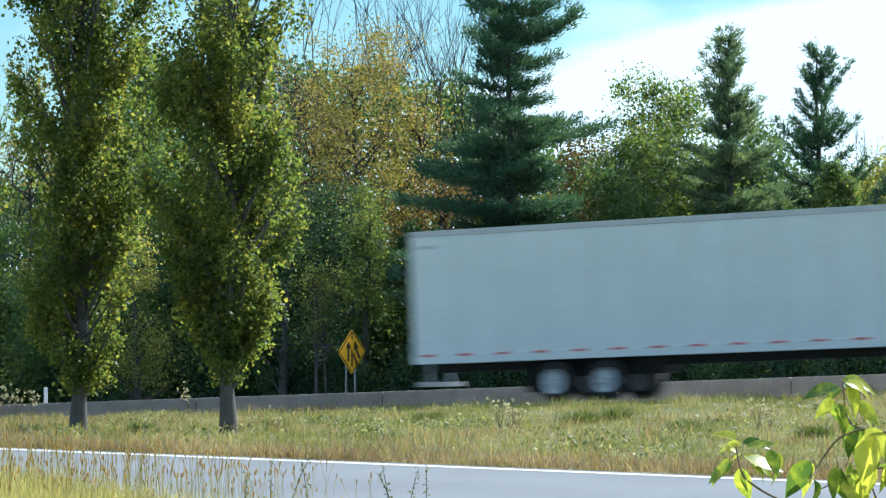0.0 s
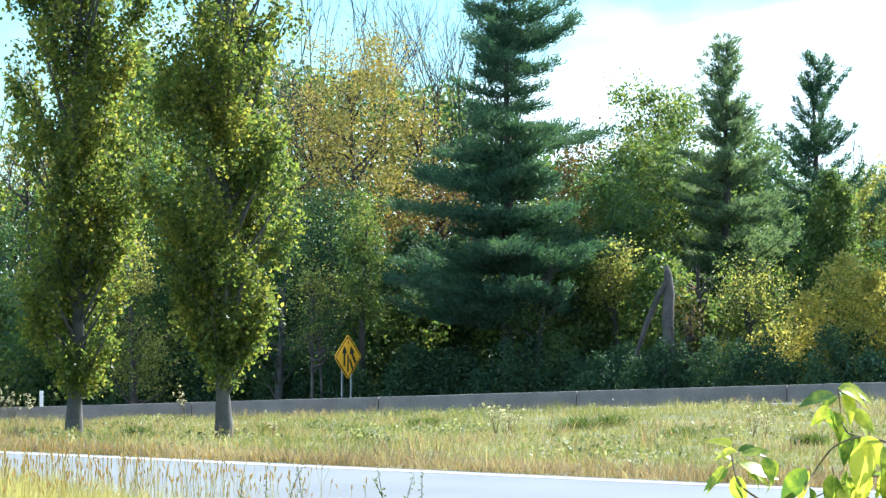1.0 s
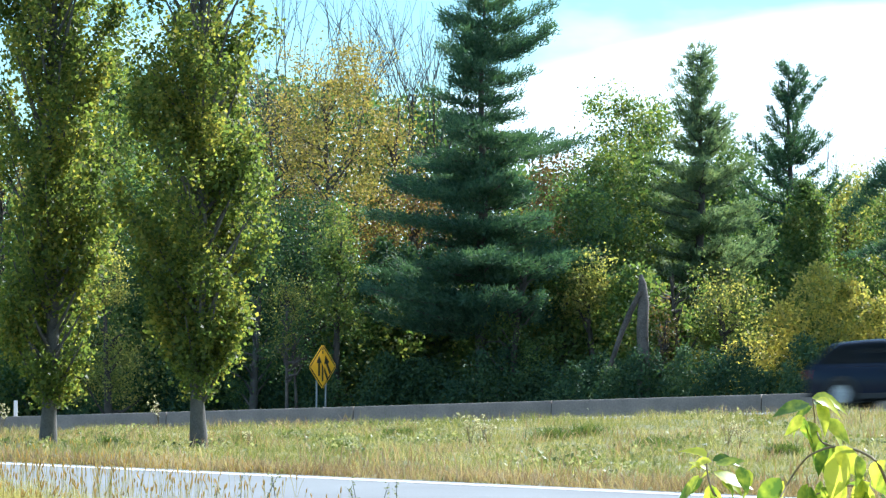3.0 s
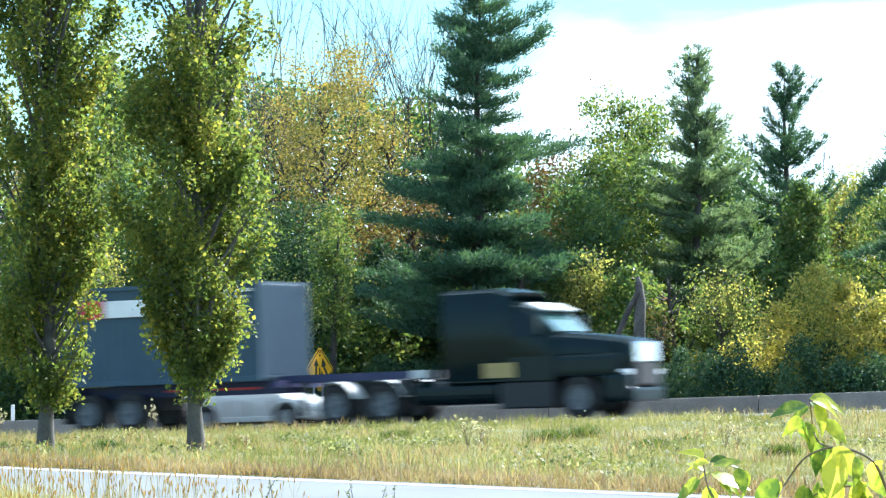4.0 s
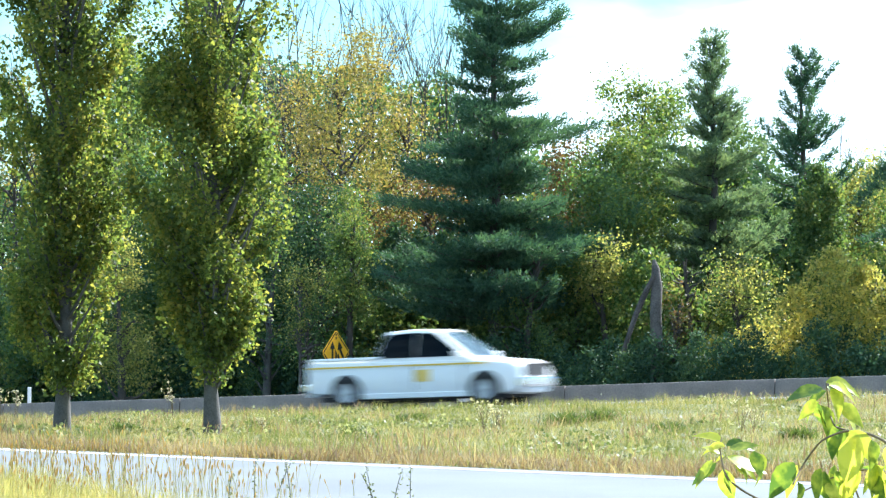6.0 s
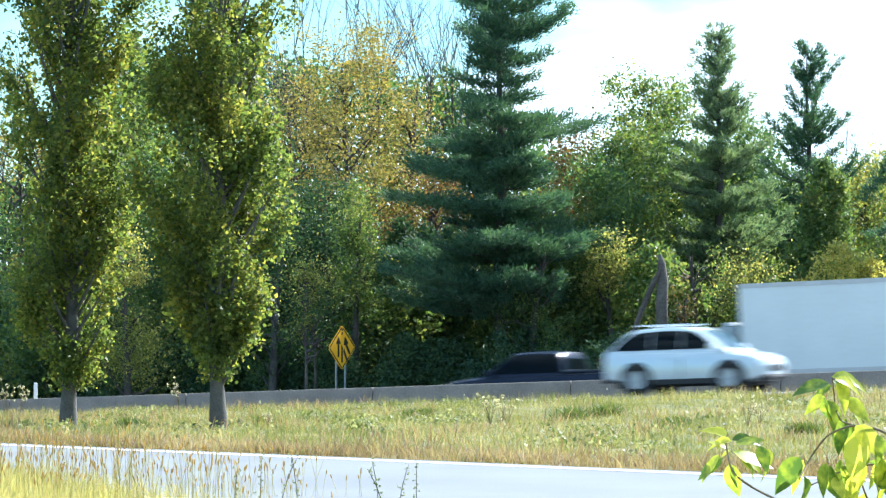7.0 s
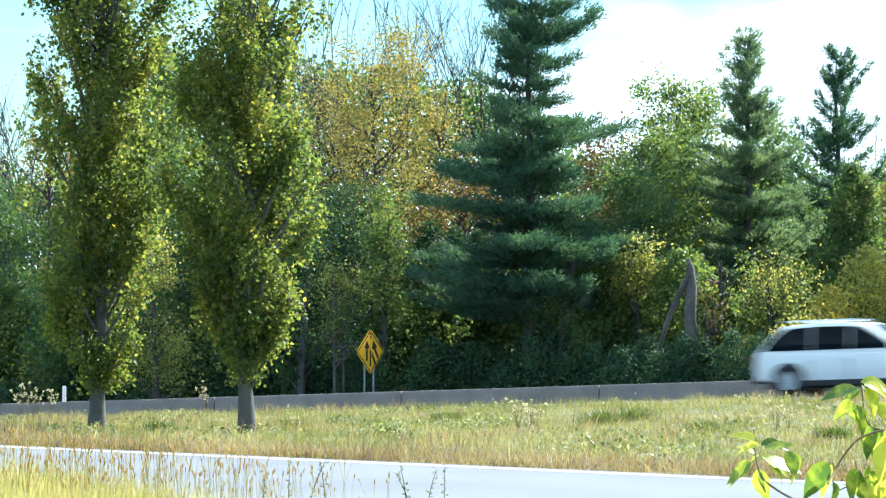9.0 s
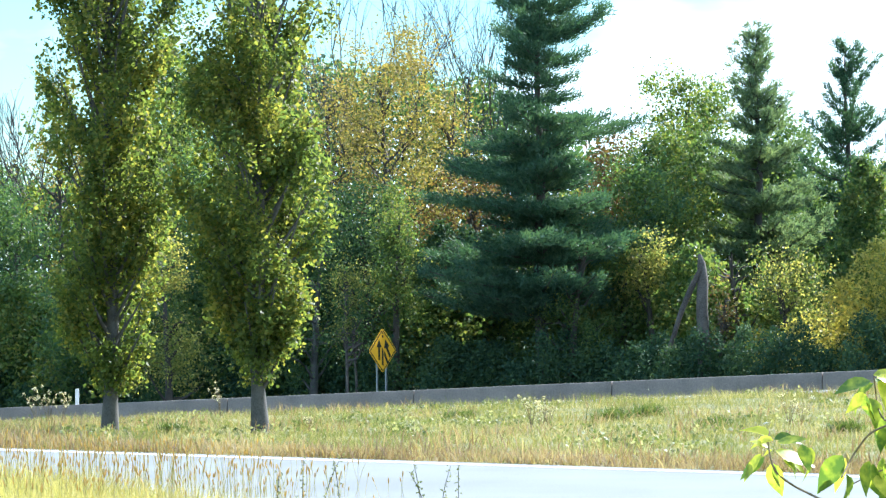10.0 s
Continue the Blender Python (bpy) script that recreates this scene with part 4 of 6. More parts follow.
def tussock(px, d, r, h, seed):
    rng = np.random.default_rng(seed)
    x = ray_x(px, d)
    n = 420
    p = np.stack([rng.normal(size=n) * r * 0.5, rng.normal(size=n) * r * 0.5, np.zeros(n)], 1)
    v, f = blades(rng, p, h * 0.5, h, 0.012, 0.5)
    ob = array_mesh("tussock", v, f, TUFT)
    ob.location = (x, d, at_land(x, d))
    tagged(ob, "dark green tussock of coarse grass", "grass tuft", "tussocks on the verge")


TUFT = foliage("coarse_grass", [(0.05, 0.085, 0.025), (0.09, 0.13, 0.035), (0.15, 0.17, 0.06)], 0.3, patch=1.0)
for i, (px, d) in enumerate(((1090, 66), (1030, 65), (485, 64), (1210, 60), (1440, 56), (760, 70), (655, 58), (250, 62))):
    tussock(px, d, 0.34 if i < 2 else 0.25, 0.42 if i < 2 else 0.3, 50 + i)

STONE = material("pale_stone", (0.6, 0.6, 0.58), 0.8, second=(0.4, 0.4, 0.38))
for px, d, r in ((152, 50, 0.05), (1300, 60, 0.06), (540, 45.5, 0.04)):
    bm = bmesh.new()
    bmesh.ops.create_icosphere(bm, subdivisions=2, radius=r)
    for vtx in bm.verts:
        vtx.co *= 1 + 0.25 * noise.noise(vtx.co * 25)
        vtx.co.z *= 0.7
    st = part("stone", bm, STONE)
    st.location = (ray_x(px, d), d, at_land(ray_x(px, d), d) + r * 0.6)
    tagged(st, "small pale stone lying in the verge grass", "stone", "stones on the verge")


# ---- near shoulder: golden grass and foxtails ----
def near_shoulder():
    rng = np.random.default_rng(77)

    def spots(n, d0, d1, px0, px1):
        d = rng.uniform(d0, d1, n)
        px = rng.uniform(px0, px1, n)
        x = (px - 784) / 6000 * d
        o = R_AWAY.x * x + R_AWAY.y * d
        k = o < NEAR_EDGE - 0.75
        return x[k], d[k], px[k]
    x, y, px = spots(30000, 26, 38, -260, 760)
    keep = rng.uniform(size=len(x)) < np.clip((470 - px) / 380, 0.0, 1)
    x, y, px = x[keep], y[keep], px[keep]
    p = np.stack([x, y, land_z(x, y)], 1)
    room = np.clip(0.58 - np.clip(px, 0, 800) * 0.0007, 0.18, 0.58)
    v, f = blades(rng, p, 0.5, 1.1, 0.005, 0.2, 0.35)
    v = v.reshape(-1, 5, 3)
    v[:, :, 2] = p[:, None, 2] + (v[:, :, 2] - p[:, None, 2]) * room[:, None]
    tagged(array_mesh("golden_grass", v.reshape(-1, 3), f, GOLD_GRASS), "tall golden grass on the near shoulder", "grass", kind="stuff")
    # foxtails
    x, y, px = spots(1150, 28, 37, -200, 700)
    keep = rng.uniform(size=len(x)) < np.clip((640 - px) / 420, 0.05, 1)
    stem, head = [], []
    for xx, yy, pp in zip(x[keep], y[keep], px[keep]):
        z0 = at_land(xx, yy)
        h = rng.uniform(0.5, 0.86) * (1.0 if pp < 430 else 0.85)
        lx, ly = rng.normal() * 0.06, rng.normal() * 0.06
        q = [Vector((xx + lx * k ** 2, yy + ly * k ** 2, z0 + h * k)) for k in (0, 0.4, 0.8, 1.0)]
        stem.append((q, [0.002] * 4))
        d = (q[3] - q[2]).normalized()
        ln = rng.uniform(0.04, 0.065)
        e = [q[3] + d * ln * k for k in (0, 0.25, 0.7, 1.0)]
        head.append((e, [0.003, 0.0065, 0.006, 0.002]))
    tagged(limbs_mesh("foxtail_stems", stem, GOLD_GRASS, None, 3), "thin straw-coloured foxtail stems", "grass", kind="stuff")
    tagged(limbs_mesh("foxtail_heads", head, FOXTAIL, None, 5), "orange-brown bristly foxtail seed heads", "grass", kind="stuff")
    for px, h, sd in ((432, 0.50, 1), (478, 0.62, 2), (512, 0.66, 3), (546, 0.62, 4), (690, 0.60, 5), (722, 0.55, 6), (755, 0.58, 7), (700, 0.5, 8)):
        d = 32.5
        xx = ray_x(px, d)
        r2 = np.random.default_rng(sd)
        root = empty("wayside_weed", Matrix.Translation((xx, d, at_land(xx, d))), "thin dark weed stalk with small buds beside the road", "weed", "weed stalks at the near shoulder")
        lean = r2.normal() * 0.1
        main = [Vector((lean * k * k, 0, (h + 0.06) * k)) for k in np.linspace(0, 1, 6)]
        limbs_mesh("stem", [(main, [0.005] * 5 + [0.002])], STEM_DARK, root, 4)
        buds = []
        for k in np.linspace(0.4, 1, 13):
            q = Vector((lean * k * k, 0, (h + 0.06) * k)) + Vector((r2.normal() * 0.02, r2.normal() * 0.02, 0))
            buds.append(tuple(q))
        c = np.repeat(np.array(buds), 5, 0) + r2.normal(size=(len(buds) * 5, 3)) * 0.008
        v, f = leaf_quads(r2, c, 0.022, 0.6)
        tagged(array_mesh("bud", v, f, WEED, root), kind="stuff")


STEM_DARK = material("dark_stem", (0.10, 0.10, 0.06), 0.8, second=(0.06, 0.06, 0.04))
near_shoulder()


# ---- shrub close to the camera ----
def leaf_shape(size, fold, curl):
    """One ovate leaf with a pointed tip, folded on its midrib and curled down."""
    bm = bmesh.new()
    prof = [(0.0, 0.02), (0.12, 0.17), (0.3, 0.25), (0.5, 0.24), (0.72, 0.15), (0.9, 0.05), (1.0, 0.0)]
    mid, lf, rt = [], [], []
    for t, w in prof:
        z = -curl * t * t * size
        mid.append(bm.verts.new((t * size, 0, z)))
        lf.append(bm.verts.new((t * size, w * size, z + fold * w * size)))
        rt.append(bm.verts.new((t * size, -w * size, z + fold * w * size)))
    for i in range(len(prof) - 1):
        bm.faces.new((mid[i], mid[i + 1], lf[i + 1], lf[i]))
        bm.faces.new((mid[i + 1], mid[i], rt[i], rt[i + 1]))
    return bm


def near_shrub():
    rng = np.random.default_rng(12)
    d0 = 9.0
    bx = ray_x(1640, d0)
    base = at_land(bx, d0)
    root = empty("roadside_shrub", Matrix.Translation((bx, d0, base)), "young shrub with large sunlit yellow-green leaves close by", "shrub")

    def spot(px, py, d=d0):
        return Vector((ray_x(px, d) - bx, d - d0, EYE + (462 - py) / 6000 * d - base))
    twigs = [
        (0.0050, [(1655, 1400), (1650, 900), (1610, 785), (1568, 764), (1525, 758), (1481, 776), (1451, 818), (1432, 855)]),
        (0.0045, [(1640, 1400), (1560, 1000), (1420, 905), (1345, 868), (1312, 842), (1302, 792), (1306, 772)]),
        (0.0035, [(1525, 758), (1505, 752), (1496, 725), (1491, 676)]),
        (0.0040, [(1650, 1400), (1640, 900), (1575, 822), (1500, 842), (1440, 872)]),
        (0.0035, [(1630, 1400), (1580, 950), (1540, 860), (1535, 800), (1540, 765)]),
    ]
    for r, pts in twigs:
        q = [spot(px, py, d0 + rng.uniform(-0.08, 0.08)) for px, py in pts]
        path = []
        for i in range(len(q) - 1):
            for k in np.linspace(0, 1, 5, endpoint=False):
                path.append(q[i].lerp(q[i + 1], k))
        path.append(q[-1])
        for _ in range(3):
            path = [path[0]] + [(path[i - 1] + path[i] * 2 + path[i + 1]) / 4 for i in range(1, len(path) - 1)] + [path[-1]]
        limbs_mesh("twig", [(path, [r * (1 - 0.6 * i / len(path)) for i in range(len(path))])], STEM_BROWN, root, 6)
    shapes = []
    for k in range(5):
        me = bpy.data.meshes.new("leaf")
        bm = leaf_shape(1.0, 0.10 + 0.12 * k, 0.12 + 0.09 * k)
        bm.to_mesh(me)
        bm.free()
        me.materials.append(BRIGHT_LEAF)
        me.shade_smooth()
        shapes.append(me)
    # each leaf from its stalk to its tip
    leaves = [(1306, 783, -34, -24), (1304, 800, -30, -14), (1290, 812, -34, 46), (1314, 786, 48, -4), (1316, 806, 52, 26), (1330, 822, 26, 18), (1310, 828, 12, 54), (1362, 796, 14, 44),
              (1484, 684, -58, 10), (1490, 674, 60, 8), (1492, 680, 28, 26), (1472, 704, -28, 36), (1476, 710, 6, 44), (1512, 714, 50, 32), (1514, 748, -20, 56), (1540, 764, -14, 82),
              (1532, 760, 44, 46), (1434, 816, -40, 54), (1440, 850, 10, 50), (1482, 826, -14, 56), (1546, 826, -28, 60), (1572, 812, 8, 66)]
    small = [(px + 6, py + 5, 0.75 * dx + rng.uniform(-22, 22), 0.75 * dy + rng.uniform(-8, 26)) for px, py, dx, dy in leaves]
    for px, py, dx, dy in leaves + small:
        a = spot(px, py, d0 + rng.uniform(-0.06, 0.06))
        ax = Vector((dx, rng.uniform(-0.35, 0.35) * math.hypot(dx, dy), -dy)) * d0 / 6000
        ln = ax.length * rng.uniform(1.05, 1.2)
        ax.normalize()
        up = Vector((rng.normal() * 0.5, -0.55, 0.80))
        up = (up - ax * up.dot(ax)).normalized()
        m = Matrix((ax, up.cross(ax), up)).transposed().to_4x4()
        ob = new("leaf", shapes[rng.integers(0, 5)])
        ob.parent = root
        ob.matrix_basis = Matrix.Translation(a) @ m @ Matrix.Scale(ln, 4)
    for k in range(34):                                  # the thicker foliage lower down
        a = spot(rng.uniform(1490, 1650), rng.uniform(775, 900), d0 + rng.uniform(-0.1, 0.25))
        ob = new("leaf", shapes[rng.integers(0, 5)])
        ob.parent = root
        ob.matrix_basis = Matrix.Translation(a) @ pose(0, 0, 0, rng.uniform(-50, 50), rng.uniform(20, 80), rng.uniform(0, 360)) @ Matrix.Scale(rng.uniform(0.055, 0.095), 4)


near_shrub()


# ---- vehicles: built with +x forward, the middle over the origin, wheels on z = 0 ----
WHITE_PAINT = material("white_paint", (0.80, 0.81, 0.80), 0.35, second=(0.74, 0.75, 0.75), scale=1.0, fine=12, coat=0.3)
TRAILER_WHITE = material("trailer_white_panel", (0.70, 0.74, 0.74), 0.42, second=(0.62, 0.66, 0.66), scale=0.8, fine=9)
SILVER_PAINT = material("silver_paint", (0.58, 0.60, 0.62), 0.28, 0.35, second=(0.52, 0.54, 0.56), coat=0.6)
PALE_BLUE_PAINT = material("pale_silver_blue_paint", (0.62, 0.68, 0.72), 0.28, 0.3, second=(0.56, 0.62, 0.66), coat=0.6)
NAVY_PAINT = material("navy_paint", (0.006, 0.012, 0.030), 0.25, second=(0.005, 0.010, 0.025), coat=0.0, spec=0.25)
BLUE_PAINT = material("truck_blue_paint", (0.008, 0.026, 0.11), 0.45, second=(0.006, 0.022, 0.095), coat=0.05, spec=0.3)
BLACK_PAINT = material("black_green_paint", (0.004, 0.014, 0.015), 0.22, second=(0.003, 0.010, 0.012), coat=0.0, spec=0.22)
CONTAINER_BLUE = material("container_slate_blue", (0.036, 0.078, 0.115), 0.6, second=(0.028, 0.060, 0.092), scale=1.0, fine=14)
CHASSIS_BLUE = material("chassis_blue", (0.014, 0.018, 0.075), 0.5)
RUBBER = material("tyre_rubber", (0.018, 0.018, 0.018), 0.85, second=(0.012, 0.012, 0.012))
TRIM_BLACK = material("black_plastic", (0.02, 0.021, 0.023), 0.6)
UNDERBODY = material("dark_underbody", (0.025, 0.024, 0.023), 0.85)
TRUCK_RIM = material("dusty_steel_rim", (0.52, 0.54, 0.56), 0.45, 0.3, second=(0.30, 0.31, 0.32), scale=9, fine=40)
DARK_RIM = material("dark_grimy_rim", (0.16, 0.17, 0.18), 0.5, 0.4, second=(0.07, 0.075, 0.08), scale=9, fine=40)
ALLOY = material("alloy_wheel", (0.55, 0.56, 0.58), 0.4, 0.5, second=(0.30, 0.31, 0.32), scale=9, fine=40)
CHROME = material("polished_metal", (0.78, 0.79, 0.80), 0.14, 1.0, second=(0.7, 0.71, 0.72))
GLASS_DARK = glass_material("tinted_car_glass", (0.006, 0.010, 0.013), 0.05, 1.3, 0.0)
GLASS_TEAL = glass_material("windscreen_glass", (0.06, 0.13, 0.13))
LAMP_CLEAR = glass_material("headlamp_glass", (0.65, 0.68, 0.7), 0.1)
LAMP_RED = glass_material("tail_lamp_red", (0.45, 0.015, 0.015), 0.15)
RED_PAINT = material("red_paint", (0.62, 0.03, 0.03), 0.45, second=(0.5, 0.025, 0.025))
TAPE_WHITE = material("reflective_white_tape", (0.8, 0.8, 0.82), 0.4)
YELLOW_PAINT = material("yellow_paint", (0.75, 0.50, 0.03), 0.45, second=(0.68, 0.45, 0.03))
GOLD_PRINT = material("dull_gold_print", (0.36, 0.27, 0.10), 0.5)
FADED_RED = material("faded_red_print", (0.50, 0.22, 0.22), 0.6)
GREY_PRINT = material("grey_print", (0.35, 0.40, 0.42), 0.5)
VENT_GREY = material("dark_vent_grey", (0.10, 0.115, 0.12), 0.6, second=(0.06, 0.07, 0.075))
CAB_GREY = material("grey_cab_paint", (0.20, 0.25, 0.27), 0.35, second=(0.17, 0.21, 0.23), coat=0.3)
PALE_GREY = material("pale_grey_metal", (0.55, 0.56, 0.56), 0.5, second=(0.42, 0.43, 0.43))


def loft(bm, rings):
    """Skin over rings of equally many points; the ends are closed."""
    vs = [[bm.verts.new(p) for p in r] for r in rings]
    n = len(vs[0])
    for a, b in zip(vs, vs[1:]):
        for j in range(n):
            k = (j + 1) % n
            bm.faces.new((a[j], a[k], b[k], b[j]))
    bm.faces.new(list(reversed(vs[0])))
    bm.faces.new(vs[-1])
    bmesh.ops.recalc_face_normals(bm, faces=bm.faces)


def wheel_mesh(bm, r, w, kind):
    if kind == "tyre":
        prof = [(r * 0.62, -w / 2), (r * 0.9, -w / 2), (r, -w * 0.36), (r, w * 0.36), (r * 0.9, w / 2), (r * 0.62, w / 2)]
    else:
        prof = [(0.0, w * 0.47), (r * 0.16, w * 0.46), (r * 0.2, w * 0.42), (r * 0.50, w * 0.42), (r * 0.58, w * 0.48), (r * 0.64, w * 0.485), (r * 0.66, w * 0.45), (r * 0.66, -w * 0.44), (0.0, -w * 0.4)]
    n = 24
    rings = []
    for i in range(n):
        a = 2 * math.pi * i / n
        rings.append([bm.verts.new((q * math.cos(a), y - (w * 0.03 if kind == "rim" and i % 4 < 2 and r * 0.18 < q < r * 0.55 else 0), q * math.sin(a))) for q, y in prof])
    for i in range(n):
        p, q = rings[i], rings[(i + 1) % n]
        for j in range(len(prof) - (0 if kind == "tyre" else 1)):
            k = (j + 1) % len(prof)
            bm.faces.new((p[j], q[j], q[k], p[k]))
    bmesh.ops.remove_doubles(bm, verts=bm.verts, dist=1e-5)
    bmesh.ops.recalc_face_normals(bm, faces=bm.faces)


def wheel(root, x, y, r=0.34, w=0.22, rim=ALLOY):
    """A wheel in its thing's space; the outer face points away from the middle."""
    hub = new("wheel")
    hub.parent = root
    hub.matrix_basis = pose(x, y, r, 0, 0, 0 if y > 0 else 180)
    part("tyre", made(wheel_mesh, r, w, "tyre"), RUBBER, hub)
    part("rim", made(wheel_mesh, r, w, "rim"), TRUCK_RIM if r >= 0.42 and rim is ALLOY else rim, hub)


def pane(name, corners, mat, root, lift=0.008):
    """A thin pane on four corners, standing a little proud."""
    c = [Vector(p) for p in corners]
    n = (c[1] - c[0]).cross(c[3] - c[0]).normalized()
    mid = sum(c, Vector()) / 4
    if n.dot(mid - Vector((mid.x * 0.3, 0, mid.z * 0.6))) < 0:
        n = -n
    bm = bmesh.new()
    a = [bm.verts.new(p + n * lift) for p in c]
    b = [bm.verts.new(p - n * 0.01) for p in c]
    bm.faces.new(a)
    bm.faces.new(list(reversed(b)))
    for i in range(4):
        j = (i + 1) % 4
        bm.faces.new((a[j], a[i], b[i], b[j]))
    bmesh.ops.recalc_face_normals(bm, faces=bm.faces)
    return part(name, bm, mat, root)


def car(name, label, category, length, width, paint, body, cabin, wheels, r=0.34, trim=None, glass=GLASS_DARK, pillars=(0.36, 0.66), bars=False, arc=0.34):
    """body: (x, z of the upper edge, share of the half width) from rear to front; cabin: rear foot, rear roof, front roof, front foot, belt, roof."""
    root = empty(name, Matrix(), label, category)
    hw, zb = width / 2, 0.24
    bm = bmesh.new()
    rings = []
    for x, zt, k in body:
        w = hw * k
        lo = zb + (0.10 if abs(x) > length * 0.46 else 0)
        side = [(w * 0.80, lo), (w * 0.97, lo + 0.07), (w, lo + 0.25), (w * 0.995, zt - 0.20), (w * 0.955, zt - 0.07), (w * 0.80, zt), (w * 0.4, zt + 0.02)]
        rings.append([(x, y, z) for y, z in side] + [(x, -y, z) for y, z in reversed(side)])
    loft(bm, rings)
    part("body", bm, paint, root, smooth=True)
    xr, xrr, xfr, xf, belt, roof = cabin
    kb, kr, foot = hw * 0.94, hw * 0.70, belt - 0.08
    px = np.linspace(xr, xf, 61)
    pz = np.interp(px, [xr, xrr, (xrr + xfr) / 2, xfr, xf], [foot, roof - 0.05, roof, roof - 0.03, foot])
    reach = max(1, int(arc / (px[1] - px[0]) / 2))
    for _ in range(2):                                    # round the roofline's corners
        pz = np.convolve(np.pad(pz, reach, mode="edge"), np.ones(2 * reach + 1) / (2 * reach + 1), "valid")
    pz[0] = pz[-1] = foot

    def top(x):
        return float(np.interp(x, px, pz))

    def flank(z):
        return kb + (kr - kb) * min(1.0, max(0.0, (z - foot) / (roof - foot))) ** 1.3
    bm = bmesh.new()
    rings = []
    for x in np.linspace(xr, xf, 31):
        zt = max(top(x), foot + 0.005)
        side = [(flank(foot + (zt - foot) * f), foot + (zt - foot) * f) for f in (0, 0.4, 0.75, 0.92)] + [(flank(zt) * 0.90, zt - 0.004), (flank(zt) * 0.45, zt + 0.012)]
        rings.append([(x, y, z) for y, z in side] + [(x, -y, z) for y, z in reversed(side)])
    loft(bm, rings)
    part("cabin", bm, paint, root, smooth=True)
    seen = [x for x in np.linspace(xr, xf, 121) if top(x) - 0.10 > belt + 0.06]
    w0, w1 = seen[0], seen[-1]

    def side_glass(k0, k1, s):
        """A window that follows the roofline, a little proud of the flank."""
        bm = bmesh.new()
        grid = []
        for x in np.linspace(w0 + (w1 - w0) * k0, w0 + (w1 - w0) * k1, 9):
            z1 = max(top(x) - 0.095, belt + 0.05)
            grid.append([bm.verts.new((x, s * (flank(z) + 0.006), z)) for z in np.linspace(belt + 0.035, z1, 5)])
        for a, b in zip(grid, grid[1:]):
            for i in range(4):
                bm.faces.new((a[i], b[i], b[i + 1], a[i + 1]))
        bmesh.ops.solidify(bm, geom=bm.faces[:], thickness=0.012)
        bmesh.ops.recalc_face_normals(bm, faces=bm.faces)
        part("side_window", bm, glass, root, smooth=False)

    def end_glass(name, xa, xb, mat):
        bm = bmesh.new()
        grid = []
        for x in np.linspace(xa, xb, 9):
            z = top(x)
            grid.append([bm.verts.new((x, k * flank(z) * 0.84, z + 0.018 - 0.012 * abs(k))) for k in (-1, -0.5, 0, 0.5, 1)])
        for a, b in zip(grid, grid[1:]):
            for i in range(4):
                bm.faces.new((a[i], b[i], b[i + 1], a[i + 1]))
        bmesh.ops.solidify(bm, geom=bm.faces[:], thickness=0.012)
        bmesh.ops.recalc_face_normals(bm, faces=bm.faces)
        part(name, bm, mat, root, smooth=True)
    cuts = [0.0, *pillars, 1.0]
    for s in (1, -1):
        for k0, k1 in zip(cuts, cuts[1:]):
            side_glass(k0 + (0.004 if k0 else 0), k1 - (0.004 if k1 < 1 else 0), s)
        for k in (*pillars, 1.02):
            xs = w0 + (w1 - w0) * k
            if abs(xs - wheels[0]) > r + 0.12 and abs(xs - wheels[1]) > r + 0.12:
                part("door_seam", made(box, xs - 0.008, s * hw - 0.02, 0.40, xs + 0.008, s * hw + 0.004, belt - 0.20), TRIM_BLACK, root)
        bm = bmesh.new()
        box(bm, xf - 0.45, s * (hw + 0.10) - 0.09, belt + 0.0, xf - 0.30, s * (hw + 0.10) + 0.09, belt + 0.16, 0.03, 2)
        part("mirror", bm, paint, root)
        for wx in wheels:
            bm = bmesh.new()
            bmesh.ops.create_cone(bm, cap_ends=True, segments=28, radius1=r + 0.055, radius2=r + 0.055, depth=0.10, matrix=Matrix.Translation((wx, s * (hw - 0.045), r + 0.015)) @ Matrix.Rotation(radians(90), 4, "X"))
            part("wheel_arch", bm, trim or TRIM_BLACK, root)
            wheel(root, wx, s * (hw - 0.075), r)
        part("sill", made(box, wheels[0] + r + 0.06, s * hw * 0.97 - 0.03, 0.22, wheels[1] - r - 0.06, s * hw * 0.97 + 0.03, 0.36, 0.015), trim or paint, root)
        part("door_handle", made(box, -0.35, s * hw - 0.02, belt - 0.2, -0.17, s * hw + 0.02, belt - 0.16), paint, root)
        bx = body[-1][0]
        part("headlight", made(box, bx - 0.42, s * hw * 0.62 - 0.2, body[-2][1] - 0.22, bx - 0.06, s * hw * 0.62 + 0.19, body[-2][1] - 0.08, 0.04, 2), LAMP_CLEAR, root)
        part("tail_light", made(box, body[0][0] - 0.02, s * hw * 0.74 - 0.12, body[0][1] - 0.30, body[0][0] + 0.26, s * hw * 0.74 + 0.17, body[0][1] - 0.06, 0.03), LAMP_RED, root)
        if bars:
            bm = bmesh.new()
            rod(bm, (xrr + 0.1, s * kr * 0.82, roof + 0.05), (xfr - 0.25, s * kr * 0.82, roof + 0.05), 0.02)
            part("roof_rail", bm, CHROME, root)
    end_glass("windscreen", xfr + 0.10, xf - (xf - xfr) * 0.12, GLASS_TEAL)
    end_glass("rear_window", xr + (xrr - xr) * 0.25, xrr - 0.05, glass)
    part("grille", made(box, body[-1][0] - 0.06, -hw * 0.42, 0.48, body[-1][0] + 0.015, hw * 0.42, 0.66, 0.02), TRIM_BLACK, root)
    part("bumper", made(box, body[-1][0] - 0.25, -hw * 0.72, 0.27, body[-1][0] + 0.03, hw * 0.72, 0.42, 0.06, 2), trim or paint, root)
